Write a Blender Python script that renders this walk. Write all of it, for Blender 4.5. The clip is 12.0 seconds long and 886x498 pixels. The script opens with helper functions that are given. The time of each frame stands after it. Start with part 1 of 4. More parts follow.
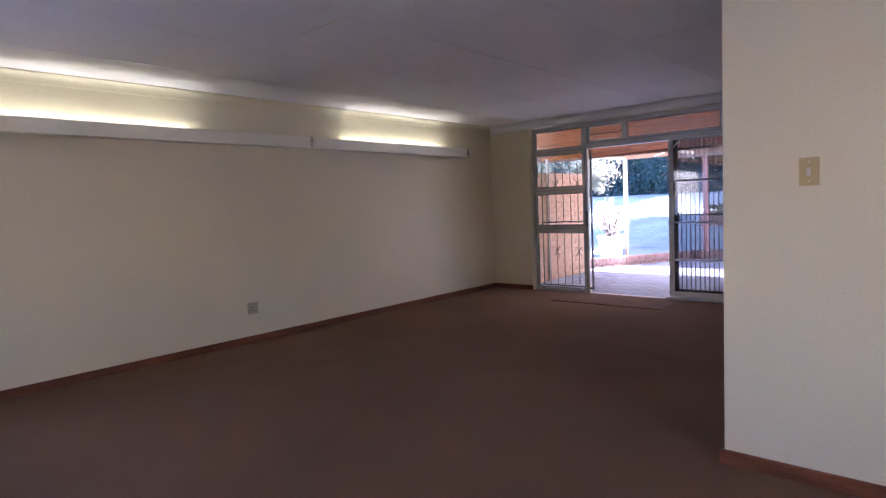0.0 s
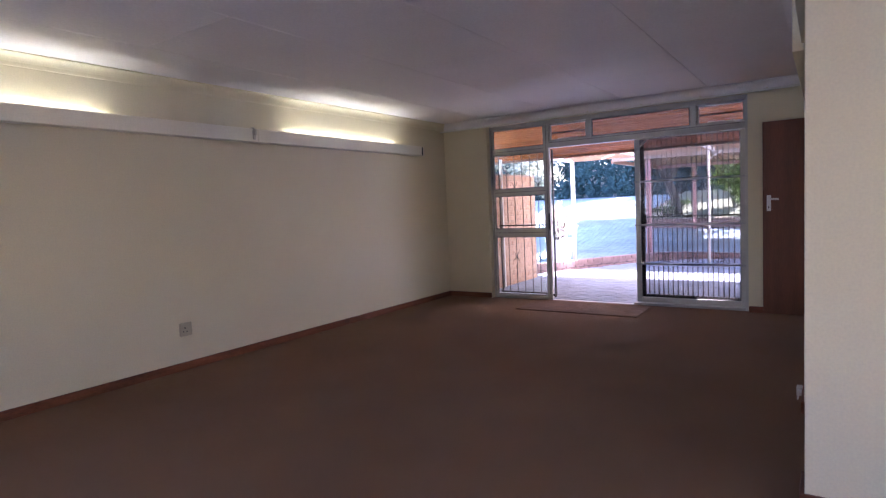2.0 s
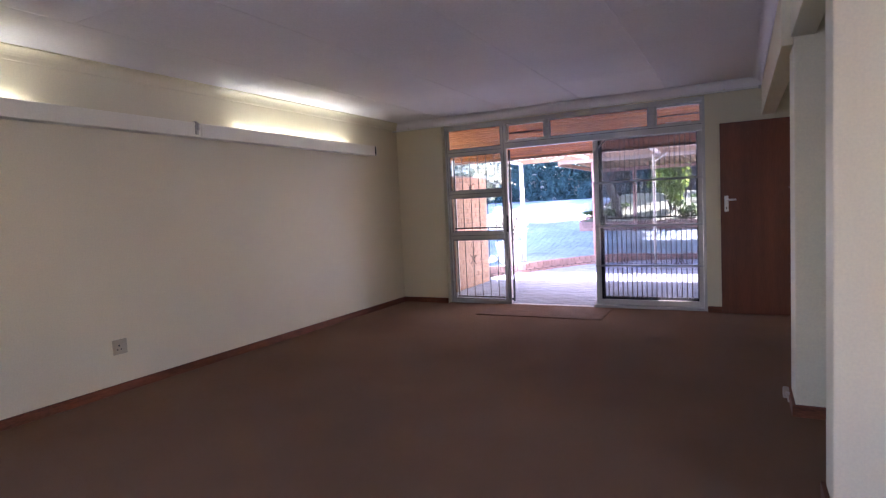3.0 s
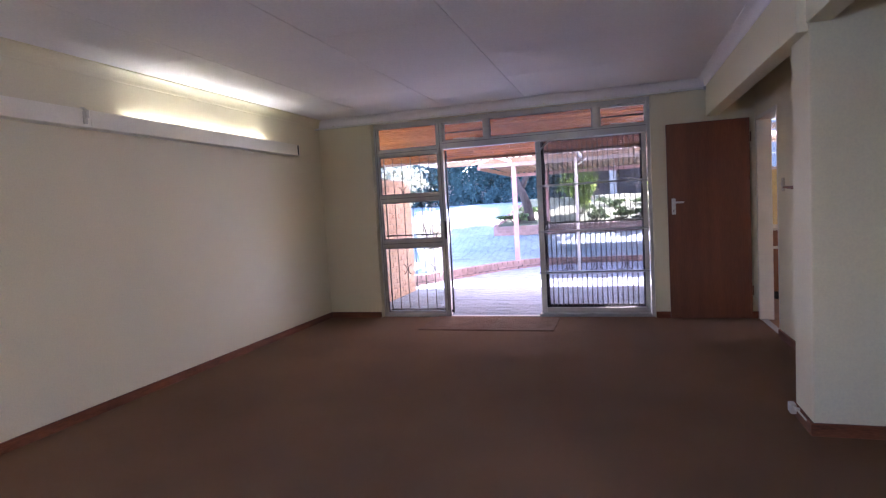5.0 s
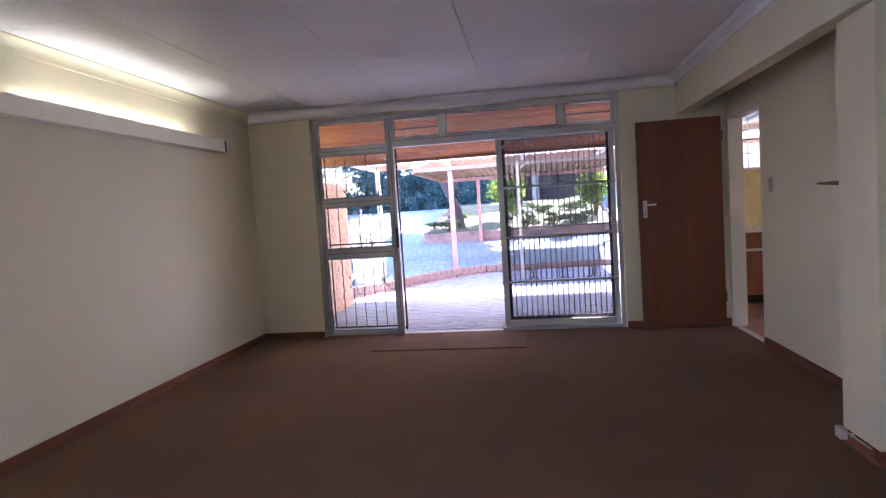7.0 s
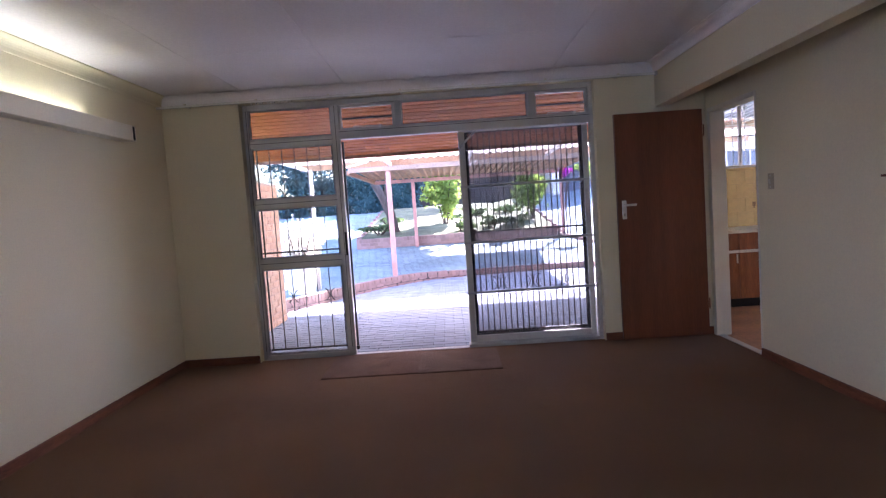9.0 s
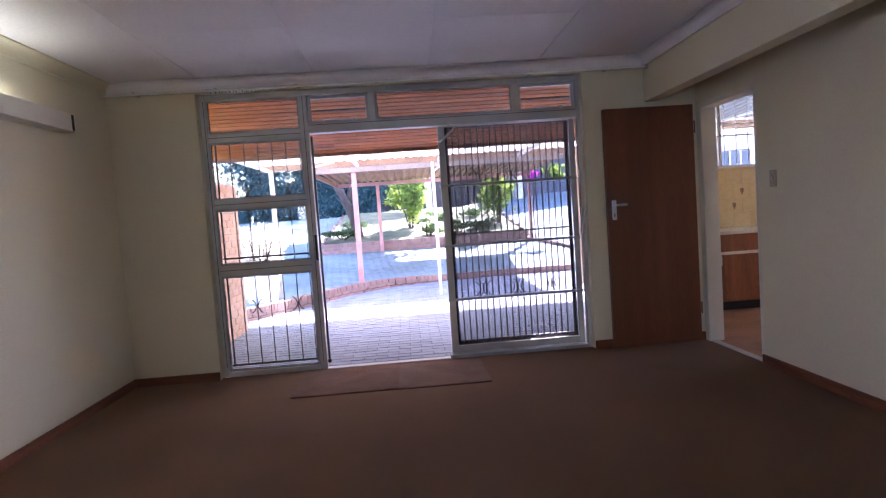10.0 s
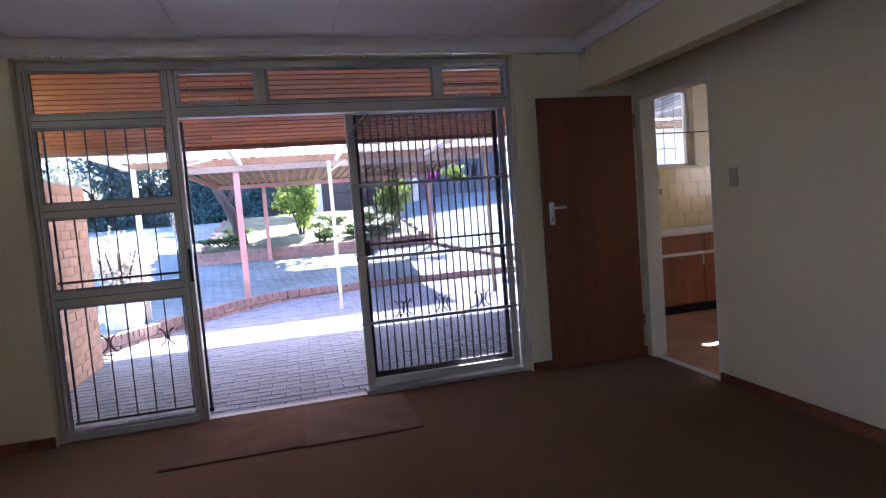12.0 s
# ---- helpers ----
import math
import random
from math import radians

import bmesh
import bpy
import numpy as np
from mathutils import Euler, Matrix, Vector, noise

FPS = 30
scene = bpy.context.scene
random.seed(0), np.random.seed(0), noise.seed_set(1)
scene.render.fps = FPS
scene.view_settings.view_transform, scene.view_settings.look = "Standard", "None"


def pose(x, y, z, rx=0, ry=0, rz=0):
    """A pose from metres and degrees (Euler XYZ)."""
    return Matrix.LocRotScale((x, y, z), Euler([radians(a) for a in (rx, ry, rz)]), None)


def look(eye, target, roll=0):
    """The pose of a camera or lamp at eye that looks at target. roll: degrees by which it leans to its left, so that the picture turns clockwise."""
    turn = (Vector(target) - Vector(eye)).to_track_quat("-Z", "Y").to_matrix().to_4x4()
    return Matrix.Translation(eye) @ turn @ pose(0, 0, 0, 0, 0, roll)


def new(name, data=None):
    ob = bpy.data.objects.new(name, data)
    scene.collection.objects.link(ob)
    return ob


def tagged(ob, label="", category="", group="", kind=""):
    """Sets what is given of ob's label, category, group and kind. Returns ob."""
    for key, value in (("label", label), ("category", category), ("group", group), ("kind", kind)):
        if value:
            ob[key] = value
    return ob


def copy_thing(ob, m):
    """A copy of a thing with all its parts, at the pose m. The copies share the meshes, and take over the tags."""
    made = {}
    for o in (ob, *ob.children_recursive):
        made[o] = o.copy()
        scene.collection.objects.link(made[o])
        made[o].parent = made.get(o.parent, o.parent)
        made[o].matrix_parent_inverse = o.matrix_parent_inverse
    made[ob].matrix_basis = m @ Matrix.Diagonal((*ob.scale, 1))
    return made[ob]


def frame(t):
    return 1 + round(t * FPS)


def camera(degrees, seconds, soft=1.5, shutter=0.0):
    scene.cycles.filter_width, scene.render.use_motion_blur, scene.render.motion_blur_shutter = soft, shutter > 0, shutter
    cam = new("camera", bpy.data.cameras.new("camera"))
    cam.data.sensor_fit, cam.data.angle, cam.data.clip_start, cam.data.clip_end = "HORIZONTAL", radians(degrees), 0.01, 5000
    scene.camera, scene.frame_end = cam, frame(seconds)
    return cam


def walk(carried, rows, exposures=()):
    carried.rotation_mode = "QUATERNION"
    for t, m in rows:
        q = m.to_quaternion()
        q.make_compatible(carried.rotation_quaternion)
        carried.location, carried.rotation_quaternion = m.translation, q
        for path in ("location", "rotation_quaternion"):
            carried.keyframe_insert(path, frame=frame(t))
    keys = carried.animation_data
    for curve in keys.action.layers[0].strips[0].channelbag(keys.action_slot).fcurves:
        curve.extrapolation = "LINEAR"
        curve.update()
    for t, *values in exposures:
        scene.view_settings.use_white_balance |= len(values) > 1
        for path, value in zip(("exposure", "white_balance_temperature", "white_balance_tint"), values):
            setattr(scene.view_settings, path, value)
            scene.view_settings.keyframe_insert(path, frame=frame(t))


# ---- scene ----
cam = camera(75.5, 12.0, soft=1.3)

PATH = [
    (0, (0.538, 0.536, 1.316), (-0.783, 2.03, 1.165), -2.5),
    (0.5, (0.377, 0.585, 1.299), (-0.914, 2.106, 1.151), -2.5),
    (1, (0.201, 0.634, 1.289), (-1.027, 2.206, 1.144), -2.6),
    (1.5, (-0.003, 0.715, 1.292), (-1.173, 2.33, 1.146), -2.6),
    (2, (-0.192, 0.78, 1.304), (-1.304, 2.435, 1.158), -2.6),
    (2.5, (-0.38, 0.835, 1.308), (-1.411, 2.542, 1.162), -2.7),
    (3, (-0.568, 0.906, 1.287), (-1.49, 2.675, 1.146), -2.8),
    (5, (-1.239, 1.287, 1.306), (-1.831, 3.192, 1.166), -3.3),
    (5.5, (-1.382, 1.453, 1.311), (-1.891, 3.383, 1.176), -3.4),
    (6, (-1.54, 1.597, 1.309), (-1.984, 3.542, 1.174), -3.6),
    (6.5, (-1.715, 1.722, 1.302), (-2.088, 3.682, 1.171), -3.6),
    (7, (-1.836, 1.846, 1.296), (-2.135, 3.819, 1.166), -3.7),
    (9, (-2.275, 2.561, 1.291), (-2.3, 4.557, 1.159), -3.9),
    (9.5, (-2.359, 2.761, 1.27), (-2.313, 4.757, 1.147), -4.0),
    (10, (-2.451, 2.949, 1.26), (-2.333, 4.941, 1.138), -4.0),
    (10.5, (-2.524, 3.162, 1.278), (-2.285, 5.143, 1.145), -4.2),
    (11, (-2.529, 3.359, 1.25), (-2.179, 5.325, 1.127), -4.4),
    (11.5, (-2.539, 3.579, 1.276), (-2.113, 5.529, 1.148), -4.5),
    (12, (-2.558, 3.797, 1.293), (-2.06, 5.729, 1.152), -4.5),
]
walk(cam, [(t, look(eye, target, roll)) for t, eye, target, roll in PATH], exposures=[(0.0, 4.0, 6100, 42), (3.0, 4.33, 6100, 42), (5.5, 4.45, 6050, 41), (7.0, 4.38, 6050, 40), (9.5, 4.18, 6000, 39), (11.0, 3.98, 5950, 38), (12.0, 3.66, 5900, 36)])

# ---- light ----
world = bpy.data.worlds.new("sky")
scene.world = world
world.use_nodes = True
wn = world.node_tree.nodes
sky = wn.new("ShaderNodeTexSky")
sky.sky_type, sky.sun_disc = "NISHITA", False
SUN_EL, SUN_AZ = radians(47), radians(32)     # azimuth from +y towards +x
sky.sun_elevation, sky.sun_rotation = SUN_EL, SUN_AZ
world.node_tree.links.new(sky.outputs[0], wn["Background"].inputs[0])
wn["Background"].inputs[1].default_value = 0.15
sun_data = bpy.data.lights.new("sun", "SUN")
sun_data.energy, sun_data.angle, sun_data.color = 5.0, radians(0.55), (1.0, 0.965, 0.91)
sun = new("sun", sun_data)
sun.matrix_world = look((8, 20, 20), (8 - math.sin(SUN_AZ) * math.cos(SUN_EL), 20 - math.cos(SUN_AZ) * math.cos(SUN_EL), 20 - math.sin(SUN_EL)))

# blue fill lamp added in the unseen west opening, standing in for daylight
sky_fill_data = bpy.data.lights.new("added_sky_fill", "AREA")
sky_fill_data.shape, sky_fill_data.size, sky_fill_data.size_y = "RECTANGLE", 2.3, 1.3
sky_fill_data.energy, sky_fill_data.color = 2.2, (0.36, 0.56, 1.0)
sky_fill = new("added_sky_fill", sky_fill_data)
sky_fill.matrix_world = look((-4.88, -1.15, 1.29), (0.0, -0.6, 1.1))

# ---- materials ----
def material(name, colour, rough=0.6, metal=0.0, vary=0.12, scale=3.0, grain=60.0, bump=0.08, stretch=(1, 1, 1), dark=None, piece=0.0, spec=0.5):
    """A painted, woven, wooden or mineral surface: colour mottled at two scales, with fine relief."""
    m = bpy.data.materials.new(name)
    m.use_nodes = True
    n, l = m.node_tree.nodes, m.node_tree.links
    b = n["Principled BSDF"]
    b.inputs["Roughness"].default_value, b.inputs["Metallic"].default_value = rough, metal
    b.inputs["Specular IOR Level"].default_value = spec
    tc, mp = n.new("ShaderNodeTexCoord"), n.new("ShaderNodeMapping")
    mp.inputs["Scale"].default_value = stretch
    l.new(tc.outputs["Object"], mp.inputs[0])
    big, fine = n.new("ShaderNodeTexNoise"), n.new("ShaderNodeTexNoise")
    big.inputs["Scale"].default_value, big.inputs["Detail"].default_value = scale, 4
    fine.inputs["Scale"].default_value, fine.inputs["Detail"].default_value = grain, 3
    l.new(mp.outputs[0], big.inputs["Vector"])
    l.new(mp.outputs[0], fine.inputs["Vector"])
    mix = n.new("ShaderNodeMath")
    mix.operation = "MULTIPLY_ADD"
    mix.inputs[1].default_value = 0.45
    l.new(fine.outputs["Fac"], mix.inputs[0])
    half = n.new("ShaderNodeMath")
    half.operation = "MULTIPLY"
    half.inputs[1].default_value = 0.55
    l.new(big.outputs["Fac"], half.inputs[0])
    l.new(half.outputs[0], mix.inputs[2])
    last = mix
    if piece:
        info, add = n.new("ShaderNodeObjectInfo"), n.new("ShaderNodeMath")
        geo, add2 = n.new("ShaderNodeNewGeometry"), n.new("ShaderNodeMath")
        for a, src in ((add, info.outputs["Random"]), (add2, geo.outputs["Random Per Island"])):
            a.operation = "MULTIPLY_ADD"
            a.inputs[1].default_value = piece
            l.new(src, a.inputs[0])
            l.new(last.outputs[0], a.inputs[2])
            last = a
    ramp = n.new("ShaderNodeValToRGB")
    c = Vector(colour)
    lo = Vector(dark) if dark else c * (1 - 2.2 * vary)
    ramp.color_ramp.elements[0].position, ramp.color_ramp.elements[1].position = 0.3, 0.7 + piece * 2
    ramp.color_ramp.elements[0].color = (*lo, 1)
    ramp.color_ramp.elements[1].color = (*[min(1, v * (1 + vary)) for v in c], 1)
    l.new(last.outputs[0], ramp.inputs[0])
    l.new(ramp.outputs[0], b.inputs["Base Color"])
    if bump:
        bp = n.new("ShaderNodeBump")
        bp.inputs["Strength"].default_value, bp.inputs["Distance"].default_value = bump, 0.01
        l.new(fine.outputs["Fac"], bp.inputs["Height"])
        l.new(bp.outputs[0], b.inputs["Normal"])
    return m


def glass(name, tint=(0.9, 0.93, 0.92), dust=0.02):
    m = bpy.data.materials.new(name)
    m.use_nodes = True
    n, l = m.node_tree.nodes, m.node_tree.links
    n.remove(n["Principled BSDF"])
    clear, gloss, mix, fr = n.new("ShaderNodeBsdfTransparent"), n.new("ShaderNodeBsdfGlossy"), n.new("ShaderNodeMixShader"), n.new("ShaderNodeFresnel")
    clear.inputs[0].default_value = (*tint, 1)
    gloss.inputs["Roughness"].default_value = 0.02
    fr.inputs[0].default_value = 1.45
    l.new(fr.outputs[0], mix.inputs[0])
    l.new(clear.outputs[0], mix.inputs[1])
    l.new(gloss.outputs[0], mix.inputs[2])
    film, veil = n.new("ShaderNodeBsdfTranslucent"), n.new("ShaderNodeMixShader")
    spots, share = n.new("ShaderNodeTexNoise"), n.new("ShaderNodeMath")
    spots.inputs["Scale"].default_value, spots.inputs["Detail"].default_value = 9, 5
    share.operation = "MULTIPLY"
    share.inputs[1].default_value = dust * 2
    film.inputs[0].default_value = (0.8, 0.79, 0.76, 1)
    l.new(spots.outputs["Fac"], share.inputs[0])
    l.new(share.outputs[0], veil.inputs[0])
    l.new(mix.outputs[0], veil.inputs[1])
    l.new(film.outputs[0], veil.inputs[2])
    l.new(veil.outputs[0], n["Material Output"].inputs[0])
    return m


def sheet(name, colour, through_colour, share):
    """Thin sheeting or foliage that lets some light through."""
    m = bpy.data.materials.new(name)
    m.use_nodes = True
    n, l = m.node_tree.nodes, m.node_tree.links
    n.remove(n["Principled BSDF"])
    d, t, mix = n.new("ShaderNodeBsdfDiffuse"), n.new("ShaderNodeBsdfTranslucent"), n.new("ShaderNodeMixShader")
    noise_n, ramp, geo, add = n.new("ShaderNodeTexNoise"), n.new("ShaderNodeValToRGB"), n.new("ShaderNodeNewGeometry"), n.new("ShaderNodeMath")
    noise_n.inputs["Scale"].default_value = 2.5
    add.operation = "MULTIPLY_ADD"
    add.inputs[1].default_value = 0.35
    l.new(geo.outputs["Random Per Island"], add.inputs[0])
    l.new(noise_n.outputs["Fac"], add.inputs[2])
    ramp.color_ramp.elements[0].position, ramp.color_ramp.elements[1].position = 0.3, 0.95
    ramp.color_ramp.elements[0].color = (*[v * 0.55 for v in colour], 1)
    ramp.color_ramp.elements[1].color = (*[min(1, v * 1.3) for v in colour], 1)
    l.new(add.outputs[0], ramp.inputs[0])
    l.new(ramp.outputs[0], d.inputs[0])
    t.inputs[0].default_value = (*through_colour, 1)
    mix.inputs[0].default_value = share
    l.new(d.outputs[0], mix.inputs[1])
    l.new(t.outputs[0], mix.inputs[2])
    l.new(mix.outputs[0], n["Material Output"].inputs[0])
    return m


def glow(name, colour, strength):
    m = bpy.data.materials.new(name)
    m.use_nodes = True
    b = m.node_tree.nodes["Principled BSDF"]
    b.inputs["Emission Color"].default_value, b.inputs["Emission Strength"].default_value = (*colour, 1), strength
    return m


WALL = material("cream_wall_paint", (0.79, 0.705, 0.49), 0.5, vary=0.05, scale=0.7, grain=90, bump=0.03)
CEIL = material("white_ceiling_paint", (0.86, 0.815, 0.81), 0.75, vary=0.05, scale=0.8, grain=70, bump=0.05)
TRIM = material("white_gloss_trim", (0.76, 0.70, 0.57), 0.45, vary=0.05, scale=4, grain=80, bump=0.04)
TRACK = material("white_enamelled_track", (0.82, 0.80, 0.74), 0.25, vary=0.05, scale=6, grain=80, bump=0.02)
PELMET = material("cream_pelmet_paint", (0.87, 0.81, 0.67), 0.45, vary=0.05, scale=2, grain=80, bump=0.04)
CARPET = material("brown_carpet", (0.242, 0.129, 0.061), 0.95, vary=0.15, scale=0.9, grain=420, bump=0.9, spec=0.1)
MATTAN = material("tan_carpet_offcut", (0.275, 0.17, 0.11), 0.95, vary=0.2, scale=5, grain=380, bump=0.9, spec=0.1)
MATBROWN = material("brown_carpet_offcut", (0.235, 0.13, 0.08), 0.95, vary=0.2, scale=5, grain=380, bump=0.9, spec=0.1)
MATSHADE = material("mat_edge_shadow", (0.12, 0.068, 0.043), 0.95, vary=0.3, scale=8, grain=200, bump=0.5, spec=0.1)
for pile in (CARPET, MATTAN, MATBROWN):
    pile.node_tree.nodes["Principled BSDF"].inputs["Sheen Weight"].default_value = 0.12
    pile.node_tree.nodes["Principled BSDF"].inputs["Sheen Roughness"].default_value = 0.4
    pile.node_tree.nodes["Principled BSDF"].inputs["Sheen Tint"].default_value = (1.0, 0.84, 0.76, 1)
BASEWOOD = material("varnished_skirting", (0.23, 0.08, 0.036), 0.5, spec=0.25, vary=0.3, scale=2, grain=30, bump=0.1, stretch=(1, 1, 8))
DOORWOOD = material("dark_meranti_veneer", (0.185, 0.06, 0.023), 0.38, vary=0.17, scale=1.2, grain=24, bump=0.03, stretch=(7, 7, 0.5))
ALU = material("dull_aluminium", (0.57, 0.55, 0.505), 0.4, metal=0.15, vary=0.1, scale=3, grain=120, bump=0.05)
CHROME = material("worn_chrome", (0.72, 0.71, 0.69), 0.28, metal=0.9, vary=0.08)
IRON = material("black_painted_steel", (0.018, 0.017, 0.018), 0.5, vary=0.3, grain=90, bump=0.15)
GREYSTEEL = material("grey_painted_steel", (0.46, 0.45, 0.44), 0.42, metal=0.2, vary=0.1, grain=90, bump=0.1)
BLACK = material("black_plastic", (0.012, 0.012, 0.012), 0.5, vary=0.2)
BEIGE = material("aged_beige_plastic", (0.54, 0.41, 0.19), 0.4, vary=0.06, grain=150, bump=0.02)
OLIVE = material("aged_olive_plastic", (0.50, 0.43, 0.29), 0.45, vary=0.08, grain=150, bump=0.02)
OFFWHITE = material("off_white_plastic", (0.58, 0.53, 0.44), 0.4, vary=0.06, grain=150, bump=0.02)
GLASS = glass("window_glass", dust=0.009)
DULLGLASS = glass("dusty_door_glass", (0.63, 0.65, 0.675), 0.025)
TUBE = glow("lit_fluorescent_tube", (0.80, 1.0, 0.90), 1.35)
SLATWOOD = material("oiled_pine_boards", (0.46, 0.135, 0.026), 0.42, vary=0.5, scale=2, grain=26, bump=0.1, stretch=(0.6, 9, 9), piece=0.28, spec=0.15)
# dark colour stands for the shade in the gaps between the soffit boards
SHADOWGAP = material("soffit_gap_shade", (0.05, 0.025, 0.015), 0.9, vary=0.2)
BRICK = material("orange_face_brick", (0.56, 0.33, 0.215), 0.85, vary=0.3, scale=6, grain=90, bump=0.5, piece=0.14)
KERBBRICK = material("red_kerb_brick", (0.27, 0.165, 0.145), 0.85, vary=0.3, scale=6, grain=90, bump=0.5, piece=0.25)
MORTAR = material("grey_mortar", (0.40, 0.31, 0.25), 0.95, vary=0.2, scale=5, grain=120, bump=0.5)
PAVER = material("pinkish_clay_paver", (0.265, 0.305, 0.365), 0.85, vary=0.28, scale=5, grain=90, bump=0.4, piece=0.12)
SAND = material("paving_joint_sand", (0.04, 0.035, 0.035), 0.95, vary=0.2, scale=8, grain=150, bump=0.4)
PINKPAINT = material("pink_primer_paint", (0.55, 0.265, 0.235), 0.55, vary=0.2, scale=4, grain=60, bump=0.1)
TANPAINT = material("weathered_tan_timber", (0.31, 0.205, 0.14), 0.7, vary=0.25, scale=3, grain=40, bump=0.2)
WHITEPAINT = material("weathered_white_paint", (0.72, 0.68, 0.62), 0.5, vary=0.15, scale=4, grain=60, bump=0.1)
ROOFCLEAR = sheet("translucent_roof_sheet", (0.60, 0.53, 0.48), (0.60, 0.53, 0.48), 0.3)
ROOFGREY = material("dull_grey_roof_sheet", (0.30, 0.31, 0.33), 0.55, vary=0.2, scale=2, grain=40, bump=0.1)
ROOFBROWN = material("rusty_brown_roof_sheet", (0.30, 0.135, 0.075), 0.6, vary=0.25, scale=2, grain=30, bump=0.1)
BARK = material("grey_brown_bark", (0.065, 0.046, 0.037), 0.95, vary=0.4, scale=4, grain=24, bump=1.0, stretch=(1, 1, 0.3))
LEAFDARK = sheet("dark_hedge_leaf", (0.035, 0.075, 0.045), (0.05, 0.10, 0.04), 0.3)
LEAFLIGHT = sheet("bright_shrub_leaf", (0.12, 0.19, 0.055), (0.24, 0.33, 0.07), 0.4)
LEAFHEDGE = sheet("blue_green_hedge_leaf", (0.05, 0.11, 0.125), (0.055, 0.12, 0.11), 0.25)
LEAFCOVER = sheet("grey_green_ground_cover", (0.095, 0.14, 0.075), (0.09, 0.15, 0.05), 0.3)
LEAFPALE = sheet("pale_silvery_leaf", (0.36, 0.38, 0.32), (0.34, 0.36, 0.25), 0.4)
LEAFWHITE = sheet("pale_blossom", (0.72, 0.68, 0.62), (0.6, 0.55, 0.45), 0.4)
LEAFPURPLE = sheet("purple_blossom", (0.42, 0.05, 0.40), (0.5, 0.06, 0.45), 0.4)
SOIL = material("greenish_soil", (0.125, 0.14, 0.075), 0.95, vary=0.4, scale=2, grain=40, bump=0.8)
DARKDOOR = material("dark_brown_garage_door", (0.035, 0.024, 0.022), 0.6, vary=0.3, scale=1, grain=30)
BLUEDOOR = material("slate_blue_garage_door", (0.06, 0.075, 0.11), 0.55, vary=0.2, scale=1, grain=30)
RENDERWALL = material("pale_plaster", (0.55, 0.50, 0.44), 0.8, vary=0.12, scale=1.5, grain=60, bump=0.2)
TILE = material("yellow_glazed_tile", (0.64, 0.47, 0.21), 0.22, vary=0.1, scale=6, grain=30, bump=0.02, piece=0.06)
TILEMOTIF = material("brown_tile_motif", (0.22, 0.12, 0.04), 0.3, vary=0.2)
GROUT = material("tile_grout", (0.54, 0.385, 0.18), 0.9, vary=0.15)
COUNTER = material("cream_laminate_worktop", (0.68, 0.58, 0.42), 0.35, vary=0.06)
KCAB = material("cherry_cabinet_wood", (0.30, 0.105, 0.035), 0.4, vary=0.25, scale=2, grain=22, bump=0.04, stretch=(6, 6, 0.6))
KFLOOR = material("brown_vinyl_floor", (0.40, 0.185, 0.075), 0.45, vary=0.25, scale=3, grain=30, bump=0.05)


def driveway_material():
    """Interlocking grey block paving, in a bond laid at real size."""
    m = bpy.data.materials.new("grey_block_paving")
    m.use_nodes = True
    n, l = m.node_tree.nodes, m.node_tree.links
    b = n["Principled BSDF"]
    b.inputs["Roughness"].default_value = 0.85
    tc, br, nz, mul = n.new("ShaderNodeTexCoord"), n.new("ShaderNodeTexBrick"), n.new("ShaderNodeTexNoise"), n.new("ShaderNodeMix")
    mp = n.new("ShaderNodeMapping")
    mp.inputs["Rotation"].default_value = (0, 0, radians(38))
    l.new(tc.outputs["Object"], mp.inputs[0])
    l.new(mp.outputs[0], br.inputs["Vector"])
    br.inputs["Scale"].default_value = 1.0
    br.inputs["Brick Width"].default_value, br.inputs["Row Height"].default_value, br.inputs["Mortar Size"].default_value = 0.22, 0.11, 0.008
    br.inputs["Color1"].default_value, br.inputs["Color2"].default_value, br.inputs["Mortar"].default_value = (0.225, 0.31, 0.345, 1), (0.165, 0.24, 0.275, 1), (0.05, 0.075, 0.09, 1)
    nz.inputs["Scale"].default_value, nz.inputs["Detail"].default_value = 0.7, 6
    l.new(tc.outputs["Object"], nz.inputs["Vector"])
    ramp = n.new("ShaderNodeValToRGB")
    ramp.color_ramp.elements[0].position, ramp.color_ramp.elements[1].position = 0.3, 0.7
    ramp.color_ramp.elements[0].color, ramp.color_ramp.elements[1].color = (0.7, 0.68, 0.64, 1), (1.15, 1.15, 1.15, 1)
    l.new(nz.outputs["Fac"], ramp.inputs[0])
    mul.data_type, mul.blend_type = "RGBA", "MULTIPLY"
    mul.inputs[0].default_value = 1
    l.new(br.outputs["Color"], mul.inputs[6])
    l.new(ramp.outputs[0], mul.inputs[7])
    l.new(mul.outputs[2], b.inputs["Base Color"])
    bp = n.new("ShaderNodeBump")
    bp.inputs["Strength"].default_value, bp.inputs["Distance"].default_value = 0.5, 0.01
    bp.invert = True
    l.new(br.outputs["Fac"], bp.inputs["Height"])
    l.new(bp.outputs[0], b.inputs["Normal"])
    return m


DRIVE = driveway_material()


# ---- building tools ----
def box(bm, x0, x1, y0, y1, z0, z1, bevel=0.0):
    """A box between two corners, added to bm; returns bm."""
    r = bmesh.ops.create_cube(bm, size=1, matrix=Matrix.LocRotScale(((x0 + x1) / 2, (y0 + y1) / 2, (z0 + z1) / 2), None, (abs(x1 - x0), abs(y1 - y0), abs(z1 - z0))))
    if bevel:
        edges = list({e for v in r["verts"] for e in v.link_edges})
        bmesh.ops.bevel(bm, geom=edges, offset=bevel, segments=2, affect="EDGES", profile=0.5)
    return bm


